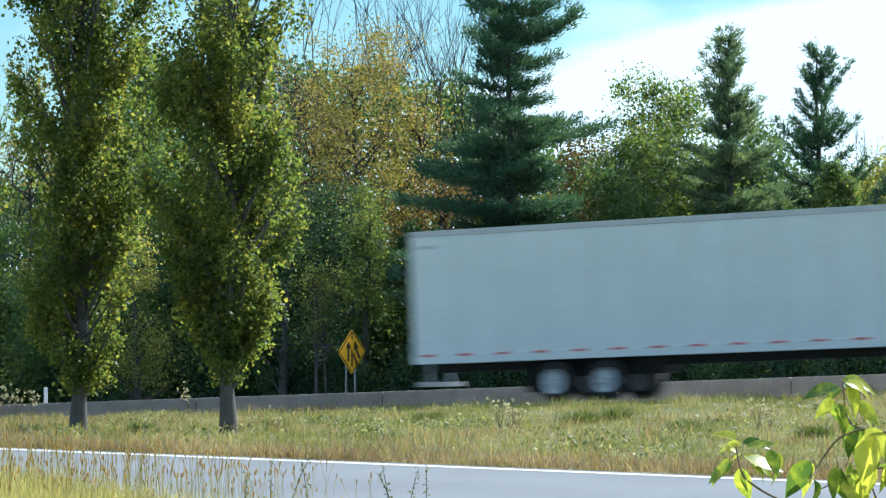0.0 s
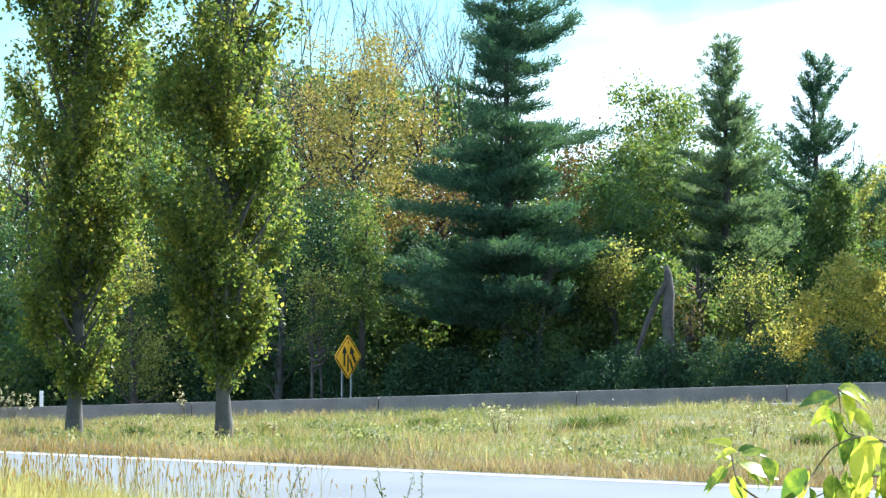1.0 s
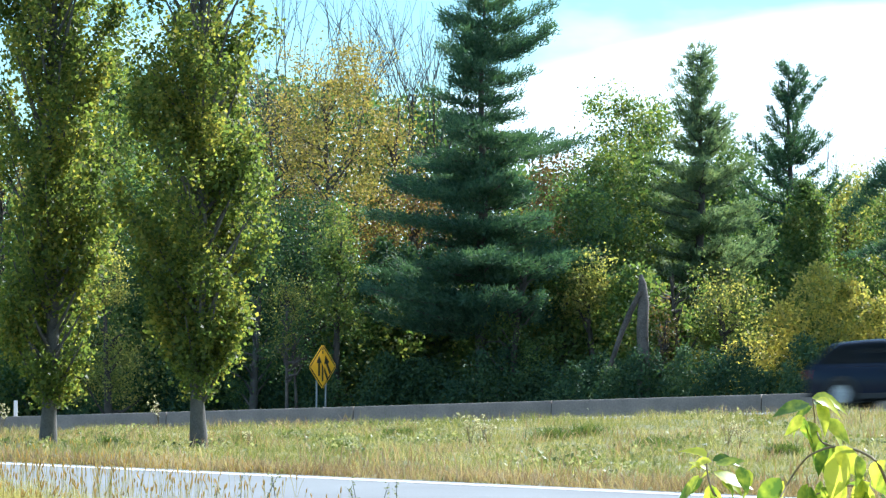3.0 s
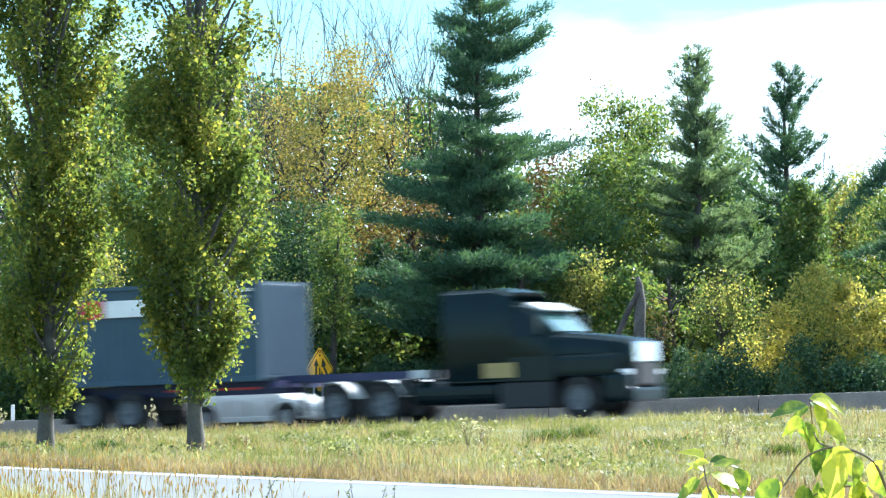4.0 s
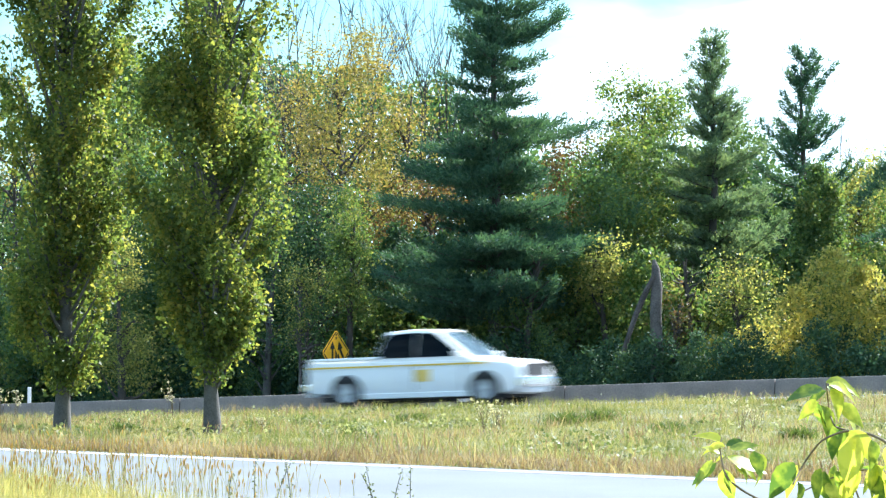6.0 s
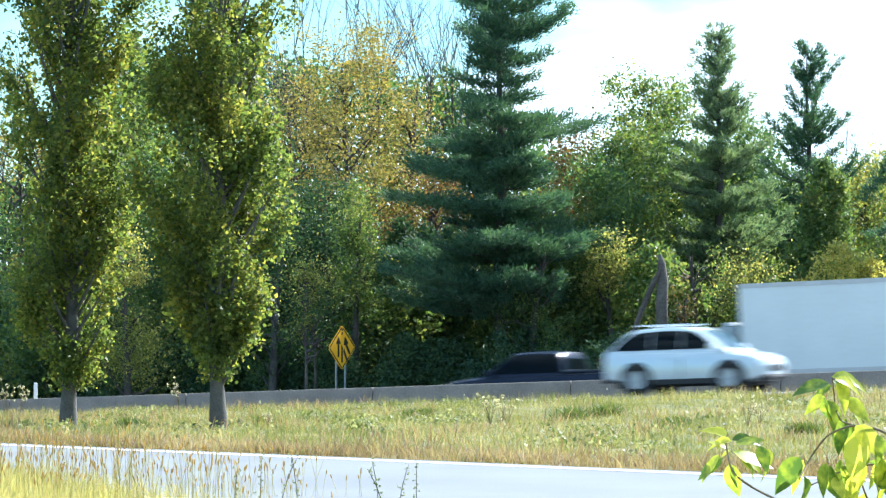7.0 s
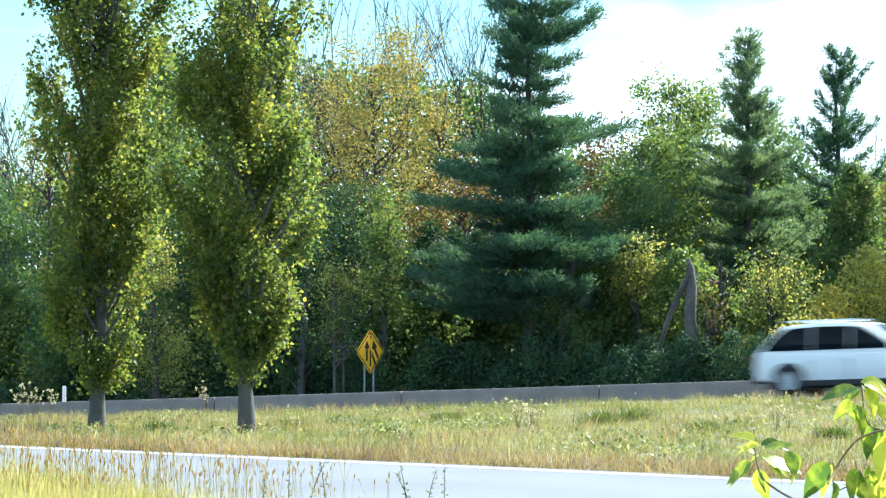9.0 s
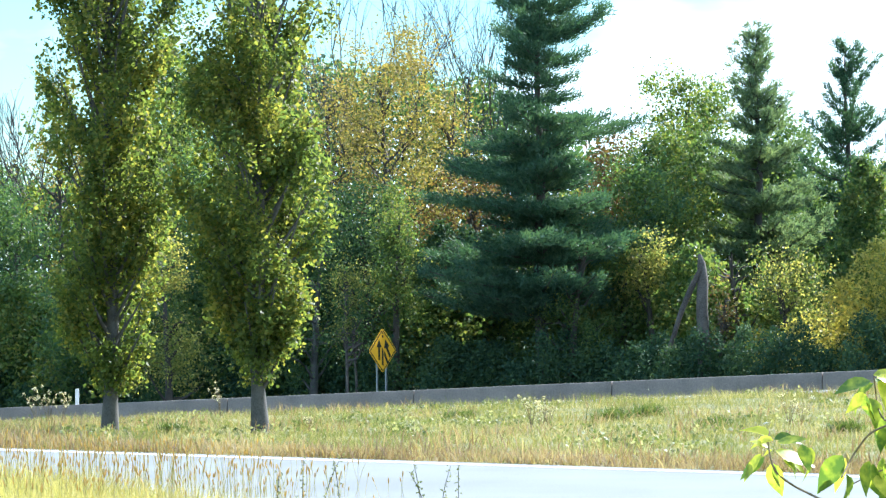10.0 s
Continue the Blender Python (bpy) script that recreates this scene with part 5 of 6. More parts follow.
    part("bumper", made(box, body[0][0] - 0.04, -hw * 0.86, 0.30, body[0][0] + 0.2, hw * 0.86, 0.46, 0.05, 2), trim or paint, root)
    part("underbody", made(box, body[0][0] + 0.3, -hw * 0.8, 0.17, body[-1][0] - 0.35, hw * 0.8, 0.30), UNDERBODY, root)
    return root


def sedan(paint, label, length=4.65, roof=1.45):
    h = length / 2
    body = [(-h, 0.92, 0.80), (-h + 0.12, 1.00, 0.92), (-h + 0.7, 1.01, 0.98), (-0.9, 0.98, 1.0), (0.9, 0.95, 1.0), (h - 1.0, 0.90, 0.99), (h - 0.35, 0.78, 0.90), (h - 0.08, 0.68, 0.76), (h, 0.60, 0.62)]
    return car("sedan", label, "car", length, 1.80, paint, body, (-h + 0.42, -h + 1.50, 0.25, h - 1.02, 0.97, roof + 0.03), (-h + 0.95, h - 0.95), 0.325)


def suv(paint, label, length=4.6, roof=1.66, trim=TRIM_BLACK, bars=True, width=1.84):
    h = length / 2
    body = [(-h, 1.00, 0.86), (-h + 0.10, 1.08, 0.95), (-h + 0.7, 1.06, 0.99), (-0.6, 1.05, 1.0), (0.9, 1.03, 1.0), (h - 0.95, 1.00, 0.99), (h - 0.35, 0.92, 0.90), (h - 0.07, 0.80, 0.78), (h, 0.70, 0.66)]
    return car("suv", label, "car", length, width, paint, body, (-h + 0.04, -h + 0.66, 0.32, h - 0.86, 1.04, roof + 0.03), (-h + 0.90, h - 0.88), 0.36, trim, bars=bars)


def pickup(paint, label, length=5.9, roof=1.88, stripe=None):
    h = length / 2
    body = [(-h, 1.20, 0.93), (-h + 0.06, 1.22, 0.97), (-h + 1.7, 1.20, 1.0), (-0.4, 1.20, 1.0), (1.2, 1.20, 1.0), (h - 1.0, 1.16, 0.99), (h - 0.25, 1.08, 0.96), (h - 0.05, 0.98, 0.92), (h, 0.90, 0.90)]
    root = car("pickup_truck", label, "pickup truck", length, 1.98, paint, body, (-1.05, -0.85, 0.62, h - 1.25, 1.20, roof), (-h + 1.15, h - 0.95), 0.39, None, pillars=(0.45,), arc=0.16)
    part("grille_panel", made(box, h - 0.03, -0.66, 0.68, h + 0.03, 0.66, 1.02, 0.03), TRIM_BLACK, root)
    part("cargo_bed", made(box, -h + 0.12, -0.78, 1.195, -0.95, 0.78, 1.235), TRIM_BLACK, root)
    part("bed_rail", made(box, -h + 0.05, 0.82, 1.2, -0.9, 0.93, 1.28, 0.02), paint, root)
    part("bed_rail", made(box, -h + 0.05, -0.93, 1.2, -0.9, -0.82, 1.28, 0.02), paint, root)
    part("rear_bumper", made(box, -h - 0.16, -0.9, 0.45, -h + 0.02, 0.9, 0.64, 0.03), CHROME, root)
    part("front_bumper", made(box, h - 0.05, -0.93, 0.42, h + 0.10, 0.93, 0.66, 0.05, 2), CHROME, root)
    if stripe:
        for s in (1, -1):
            part("stripe", made(box, -h + 0.1, s * 0.99 - 0.012, 1.02, h - 0.9, s * 0.99 + 0.006, 1.06), stripe, root, "thin yellow stripe")
            part("emblem", made(box, 0.15, s * 0.99 - 0.012, 0.62, 0.50, s * 0.99 + 0.008, 0.92, 0.004), stripe, root, "yellow door emblem")
    return root


def cargo_van():
    root = empty("cargo_van", Matrix(), "white high-roof cargo van with dark lower trim", "van")
    h, hw = 2.72, 1.02
    bm = bmesh.new()
    rings = []
    for x, zt, zl, k in ((-h, 2.28, 0.45, 0.93), (-h + 0.08, 2.38, 0.36, 0.98), (-1.0, 2.43, 0.32, 1.0), (0.62, 2.44, 0.32, 1.0), (0.98, 2.38, 0.32, 1.0), (1.40, 1.98, 0.32, 1.0), (1.95, 1.53, 0.32, 1.0), (2.03, 1.36, 0.32, 0.98), (2.36, 1.18, 0.34, 0.92), (2.53, 1.02, 0.36, 0.82), (2.60, 0.82, 0.40, 0.72)):
        w = hw * k
        wt = w * (0.84 if zt > 1.6 else 0.90)
        side = [(w * 0.86, zl), (w, zl + 0.10), (w, min(1.15, zl + (zt - zl) * 0.6)), (w * (0.97 if zt > 1.5 else 0.99), zl + (zt - zl) * 0.72), (w * 0.93, zt - 0.14 * (zt > 1.2)), (wt, zt - 0.03), (w * 0.4, zt)]
        rings.append([(x, y, z) for y, z in side] + [(x, -y, z) for y, z in reversed(side)])
    loft(bm, rings)
    part("body", bm, WHITE_PAINT, root)
    pane("windscreen", [(1.91, 0.80, 1.60), (1.91, -0.80, 1.60), (1.07, -0.74, 2.30), (1.07, 0.74, 2.30)], GLASS_TEAL, root, 0.03)
    for s in (1, -1):
        pane("side_window", [(0.42, s * 1.0, 1.36), (1.50, s * 1.0, 1.36), (1.08, s * 0.96, 1.98), (0.42, s * 0.96, 1.98)], GLASS_DARK, root, 0.03)
        part("lower_trim", made(box, -1.35, s * hw - 0.04, 0.36, 1.25, s * hw + 0.02, 0.62, 0.02), TRIM_BLACK, root)
        part("rear_trim", made(box, -h + 0.05, s * hw - 0.04, 0.40, -2.15, s * hw + 0.02, 0.95, 0.02), TRIM_BLACK, root)
        part("front_trim", made(box, 2.00, s * 0.86 - 0.10, 0.36, 2.50, s * 0.86 + 0.09, 0.78, 0.08, 3), TRIM_BLACK, root)
        part("seam", made(box, -h + 0.1, s * hw - 0.02, 1.24, 0.55, s * hw + 0.008, 1.27), GREY_PRINT, root)
        for wx in (-1.78, 1.76):
            bm = bmesh.new()
            bmesh.ops.create_cone(bm, cap_ends=True, segments=28, radius1=0.50, radius2=0.50, depth=0.1, matrix=Matrix.Translation((wx, s * (hw - 0.035), 0.40)) @ Matrix.Rotation(radians(90), 4, "X"))
            part("wheel_arch", bm, TRIM_BLACK, root)
            wheel(root, wx, s * (hw - 0.07), 0.36, 0.23)
        part("mirror", made(box, 1.05, s * 1.16 - 0.09, 1.32, 1.20, s * 1.16 + 0.09, 1.62, 0.03, 2), TRIM_BLACK, root)
        part("headlight", made(box, 2.24, s * 0.70 - 0.16, 0.98, 2.50, s * 0.66 + 0.14, 1.14, 0.04, 2), LAMP_CLEAR, root)
        part("tail_light", made(box, -h - 0.01, s * 0.93 - 0.05, 0.9, -h + 0.08, s * 0.93 + 0.06, 1.5, 0.01), LAMP_RED, root)
        part("door_print", made(box, -1.05, s * hw - 0.02, 1.58, 0.15, s * hw + 0.003, 1.98), GREY_PRINT, root, "grey panel of illegible print")
        for k in range(3):
            part("print_bar", made(box, -0.95 + 0.05 * k, s * hw - 0.02, 1.84 - 0.10 * k, 0.05 - 0.12 * k, s * hw + 0.008, 1.89 - 0.10 * k), PALE_GREY, root)
        part("door_emblem", made(box, 0.0, s * hw - 0.02, 1.02, 0.45, s * hw + 0.006, 1.20), GREY_PRINT, root)
    part("grille", made(box, 2.50, -0.55, 0.62, 2.63, 0.55, 0.86, 0.03), TRIM_BLACK, root)
    part("bumper", made(box, 2.34, -0.80, 0.34, 2.66, 0.78, 0.66, 0.08, 2), TRIM_BLACK, root)
    part("underbody", made(box, -2.5, -0.8, 0.22, 2.4, 0.8, 0.36), UNDERBODY, root)
    return root


def box_trailer(root, x0, x1, reefer=False, logo=False, tandem=2.6, zt=4.08):
    """The parts of a box semitrailer between two ends; bottom at 1.1 m, top at zt."""
    hw, zb = 1.295, 1.10
    part("body", made(box, x0, -hw, zb, x1, hw, zt, 0.03, 2), TRAILER_WHITE, root, "plain white panelled box")
    for s in (1, -1):
        part("bottom_rail", made(box, x0, s * hw - 0.02, zb - 0.06, x1, s * hw + 0.018, zb + 0.18, 0.008), TRAILER_WHITE, root)
        part("top_rail", made(box, x0, s * hw - 0.02, zt - 0.13, x1, s * hw + 0.014, zt + 0.01, 0.008), PALE_GREY, root)
        n = int((x1 - x0) / 1.22)
        for i in range(1, n):
            xs = x0 + (x1 - x0) * i / n
            part("panel_seam", made(box, xs - 0.012, s * hw - 0.01, zb + 0.17, xs + 0.012, s * hw + 0.004, zt - 0.14), PALE_GREY, root)
        n = int((x1 - x0) / 1.05)
        for i in range(n):
            xs = x0 + 0.25 + (x1 - x0 - 0.5) * i / n
            part("red_tape", made(box, xs, s * (hw + 0.014) - 0.012, zb + 0.12, xs + 0.32, s * (hw + 0.014) + 0.012, zb + 0.18), RED_PAINT, root)
            part("white_tape", made(box, xs + 0.36, s * (hw + 0.014) - 0.012, zb + 0.12, xs + 0.68, s * (hw + 0.014) + 0.012, zb + 0.18), TAPE_WHITE, root)
        part("corner_print", made(box, x1 - 0.95, s * hw - 0.006, zt - 0.44, x1 - 0.35, s * hw + 0.006, zt - 0.34), FADED_RED if reefer else PALE_GREY, root)
        part("corner_print", made(box, x0 + 0.18, s * hw - 0.006, zt - 0.44, x0 + 0.72, s * hw + 0.006, zt - 0.36), FADED_RED if reefer else PALE_GREY, root)
        part("landing_leg", made(box, x1 - 2.75, s * 0.75 - 0.07, 0.25, x1 - 2.6, s * 0.75 + 0.07, zb), UNDERBODY, root)
        part("landing_foot", made(box, x1 - 2.85, s * 0.75 - 0.12, 0.22, x1 - 2.5, s * 0.75 + 0.12, 0.26), UNDERBODY, root)
        for k in (0, 1.38):
            wheel(root, x0 + tandem + k, s * 1.08, 0.50, 0.46)
        part("mud_flap", made(box, x0 + tandem - 0.72, s * 1.0 - 0.28, 0.25, x0 + tandem - 0.69, s * 1.0 + 0.28, 1.0), RUBBER, root)
    part("bogie_frame", made(box, x0 + tandem - 0.7, -0.6, 0.62, x0 + tandem + 2.6, 0.6, zb - 0.04), UNDERBODY, root)
    part("under_frame", made(box, x0 + 0.3, -0.45, zb - 0.28, x1 - 0.5, 0.45, zb - 0.06), UNDERBODY, root)
    part("rear_guard", made(box, x0 + 0.02, -1.15, 0.48, x0 + 0.14, 1.15, 0.60), STEEL, root)
    for s in (1, -1):
        part("guard_post", made(box, x0 + 0.04, s * 0.55 - 0.05, 0.58, x0 + 0.12, s * 0.55 + 0.05, zb), STEEL, root)
        part("rear_door", made(box, x0 - 0.025, min(s * 0.02, s * 1.22), zb + 0.08, x0 + 0.01, max(s * 0.02, s * 1.22), zt - 0.12, 0.01), TRAILER_WHITE, root)
        part("tail_light", made(box, x0 - 0.03, s * 1.05 - 0.15, zb - 0.03, x0 + 0.02, s * 1.05 + 0.15, zb + 0.06), LAMP_RED, root)
    if reefer:
        unit = part("cooling_unit", made(box, x1 - 0.01, -1.0, 1.9, x1 + 0.62, 1.0, 4.0, 0.12, 3), WHITE_PAINT, root, "white cooling unit with dark vents")
        for s in (1, -1):
            part("vent", made(box, x1 + 0.08, s * 1.0 - 0.02, 2.95, x1 + 0.5, s * 1.0 + 0.012, 3.85), VENT_GREY, unit)
        for q in range(6):
            part("vent", made(box, x1 + 0.6, -0.75, 2.95 + 0.145 * q, x1 + 0.635, 0.15, 3.05 + 0.145 * q), VENT_GREY, unit)
        part("fuel_tank", made(rod, (x1 - 4.7, -0.9, 0.72), (x1 - 3.7, -0.9, 0.72), 0.28, None, 16), CHROME, root)
    if logo:
        for s in (1, -1):
            lx = x1 - 6.65
            y0, y1 = min(s * hw, s * (hw + 0.006)), max(s * hw, s * (hw + 0.006))
            for xx, w in ((0.0, 0.22), (0.34, 0.36), (0.86, 0.62), (1.62, 0.30), (2.14, 0.34), (2.66, 0.20), (3.02, 0.68)):
                bm = bmesh.new()
                flat_shape(bm, [(lx + xx, 2.72), (lx + xx + w, 2.72), (lx + xx + w + 0.2, 3.42), (lx + xx + 0.2, 3.42)], s * (hw + 0.001), s * (hw + 0.008))
                part("logo_block", bm, BLUE_PAINT, root, "slanted blue block of a logo")
            for xa, xb, za in ((-1.25, 0.0, 3.06), (3.75, 5.0, 3.06), (-0.1, 3.9, 2.60), (-0.1, 3.9, 2.49)):
                part("logo_line", made(box, lx + xa, y0, za, lx + xb, y1, za + 0.05), RED_PAINT, root, "thin red line of a logo")


def tractor(root, nose, paint, lower, fairing, sleeper, cab_back, roof, tandem, k=1.0):
    """The parts of a bonneted road tractor, its nose at x = nose."""
    hw = 1.12

    def ring(x, zl, zt, w, top):
        side = [(w * 0.95, zl), (w, zl + 0.08), (w, zl + (zt - zl) * 0.55), (w * 0.985, zt - 0.20), (w * 0.965, zt - 0.10), (w * (0.4 + 0.55 * top), zt - 0.035), (w * top, zt), (w * top * 0.5, zt + 0.02)]
        return [(x, y, z) for y, z in side] + [(x, -y, z) for y, z in reversed(side)]
    n = nose
    bm = bmesh.new()
    up = (0, 0, 0, 0, 0) if fairing else (0.06, 0.12, 0.22, 0.30, 0.36)      # the black one has a high, square bonnet
    loft(bm, [ring(n - 2.15 * k, 1.02, 2.05 + up[0], 1.02, 0.85), ring(n - 1.5 * k, 1.02, 1.95 + up[1], 0.98, 0.82), ring(n - 0.7 * k, 1.02, 1.76 + up[2], 0.94, 0.80), ring(n - 0.18 * k, 1.02, 1.60 + up[3], 0.86, 0.78), ring(n - 0.04 * k, 1.05, 1.45 + up[4], 0.78, 0.75)])
    part("hood", bm, paint, root, smooth=True)
    bm = bmesh.new()
    loft(bm, [ring(cab_back, 0.95, roof - 0.15 if not fairing else 3.1, hw, 0.88), ring(n - 3.5 * k, 0.95, (2.95 if not fairing else 3.1), hw, 0.88), ring(n - 3.0 * k, 0.95, 2.86, hw, 0.86), ring(n - 2.62 * k, 0.95, 2.60, hw, 0.86), ring(n - 2.12 * k, 0.95, 2.02, hw * 0.98, 0.9)])
    part("cab", bm, paint, root, smooth=True)
    bm = bmesh.new()
    if fairing:
        loft(bm, [ring(cab_back, 2.9, roof, hw, 0.86), ring(cab_back + 0.62 * k, 2.9, roof + 0.02, hw * 0.98, 0.84), ring(cab_back + 0.98 * k, 2.9, roof - 0.16, hw * 0.96, 0.82), ring(cab_back + 1.36 * k, 2.9, roof - 0.52, hw * 0.94, 0.80), ring(n - 2.78 * k, 2.72, 2.98, hw * 0.9, 0.80)])
        part("roof_fairing", bm, paint, root, smooth=True)
    else:
        loft(bm, [ring(cab_back, 0.95, roof, hw * 1.05, 0.86), ring(cab_back + 1.4, 0.95, roof + 0.02, hw * 1.05, 0.84), ring(cab_back + 1.9, 0.95, roof - 0.1, hw * 1.02, 0.8), ring(n - 3.6 * k, 0.95, roof - 0.35, hw, 0.8)])
        part("sleeper", bm, paint, root, smooth=True)
    pane("windscreen", [(n - 2.12 * k, 0.92, 2.12), (n - 2.12 * k, -0.92, 2.12), (n - 2.74 * k, -0.88, 2.70), (n - 2.74 * k, 0.88, 2.70)], GLASS_TEAL, root, 0.06)
    for s in (1, -1):
        pane("side_window", [(n - 3.55 * k, s * 1.12, 2.05), (n - 2.60 * k, s * 1.12, 2.05), (n - 2.85 * k, s * 1.08, 2.62), (n - 3.55 * k, s * 1.08, 2.62)], GLASS_DARK, root, 0.025)
        part("mirror", made(box, n - 2.52 * k, s * 1.42 - 0.10, 2.05, n - 2.38 * k, s * 1.42 + 0.10, 2.58, 0.03, 2), paint, root)
        part("mirror_arm", made(box, n - 2.5 * k, s * 1.25 - 0.14, 2.48, n - 2.44 * k, s * 1.25 + 0.14, 2.52), TRIM_BLACK, root)
        part("lower_panel", made(box, cab_back + 0.02, s * hw - 0.03, 0.95, n - 2.1 * k, s * hw + 0.012, 1.55, 0.01), lower, root)
        part("fender", made(box, n - 2.14 * k, s * 1.0 - 0.16, 1.0, n - 0.30 * k, s * 1.0 + 0.12, 1.52 + up[0], 0.16, 4), lower, root)
        part("bumper_corner", made(box, n - 0.86 * k, s * 0.80 - 0.30, 0.36, n - 0.06 * k, s * 0.80 + 0.28, 1.12, 0.16, 4), lower, root)
        part("headlight", made(box, n - 0.46 * k, s * 0.92 - 0.14, 0.98, n - 0.06 * k, s * 0.92 + 0.15, 1.17, 0.06, 2), LAMP_CLEAR, root)
        wheel(root, n - 1.42 * k, s * 1.02, 0.51, 0.32, ALLOY if fairing else DARK_RIM)
        for wx in tandem:
            wheel(root, wx, s * 0.95, 0.51, 0.50, ALLOY if fairing else DARK_RIM)
        part("side_step", made(box, n - 3.7 * k, s * 1.03 - 0.10, 0.38 if fairing else 0.28, n - 2.15 * k, s * 1.03 + 0.12, 0.95, 0.04), PALE_GREY if fairing else TRIM_BLACK, root)
        part("fuel_tank", made(rod, (cab_back - 0.9, s * 0.82, 0.72), (n - 3.75 * k, s * 0.82, 0.72), 0.31, None, 18), CHROME if fairing else BLACK_PAINT, root, "cylindrical fuel tank")
        if not fairing:
            for wx in tandem:
                bm = bmesh.new()
                arc = [(wx + 0.62 * math.cos(radians(g)), 0.51 + 0.60 * math.sin(radians(g))) for g in range(15, 106, 10)]
                inner = [(wx + 0.595 * math.cos(radians(g)), 0.51 + 0.575 * math.sin(radians(g))) for g in range(105, 14, -10)]
                flat_shape(bm, arc + inner, s * 0.95 - 0.29, s * 0.95 + 0.29)
                part("half_fender", bm, PALE_GREY, root, "bright curved half fender")
        part("quarter_fender", made(box, max(tandem) + 0.35, s * 0.95 - 0.26, 0.7, max(tandem) + 0.75, s * 0.95 + 0.26, 1.12, 0.08, 2), PALE_GREY if fairing else TRIM_BLACK, root)
        for q in range(3):
            part("stripe", made(box, cab_back + 0.05, s * hw - 0.01, 1.68 + 0.07 * q, n - 2.4 * k, s * hw + 0.01, 1.70 + 0.07 * q), lower, root)
        if not fairing:
            part("door_emblem", made(box, cab_back + 1.1, s * 1.18 - 0.01, 1.05, cab_back + 1.95, s * 1.18 + 0.008, 1.42), GOLD_PRINT, root, "pale gold sign panel")
    part("grille", made(box, n - 0.10, -0.62, 0.75, n + 0.01, 0.62, 1.5 + up[3], 0.06, 2), CHROME if fairing else TRIM_BLACK, root)
    part("bumper", made(box, n - 0.22 * k, -0.95, 0.34, n + 0.04, 0.95, 0.72, 0.08, 2), BLACK_PAINT if not fairing else lower, root)
    part("frame_rail", made(box, min(tandem) - 0.7, -0.45, 0.72, n - 0.5 * k, 0.45, 1.0), UNDERBODY, root)
    part("fifth_wheel", made(box, min(tandem) + 0.2, -0.5, 1.0, max(tandem) + 0.3, 0.5, 1.09), UNDERBODY, root)
    if not fairing:
        bm = bmesh.new()
        flat_shape(bm, [(n - 2.98 * k, 2.80), (n - 2.42 * k, 2.66), (n - 2.40 * k, 2.70), (n - 2.90 * k, 2.90)], -0.98, 0.98)
        part("sun_visor", bm, PALE_GREY, root, "pale visor over the windscreen")
        part("grille_surround", made(box, n - 0.06, -0.70, 1.30, n + 0.03, 0.70, 1.84, 0.05, 2), CHROME, root, "bright grille surround")
        for q in range(5):
            part("marker_lamp", made(box, n - 3.1 * k, -0.62 + 0.31 * q - 0.05, 2.84, n - 2.98 * k, -0.62 + 0.31 * q + 0.05, 2.90), YELLOW_PAINT, root)


def white_semitrailer():
    root = empty("semitrailer", Matrix(), "plain white box semitrailer with red reflective tape", "trailer")
    box_trailer(root, 0.0, 16.15, tandem=3.85, zt=4.36)
    return root


def reefer_truck():
    """Origin at the trailer's rear end."""
    root = empty("refrigerated_truck", Matrix(), "white and blue road tractor with a white refrigerated trailer", "truck")
    box_trailer(root, 0.0, 16.5, True, True, 3.15)
    tractor(root, 21.65, WHITE_PAINT, BLUE_PAINT, True, False, 18.05, 4.05, (15.2, 16.5), 0.80)
    return root


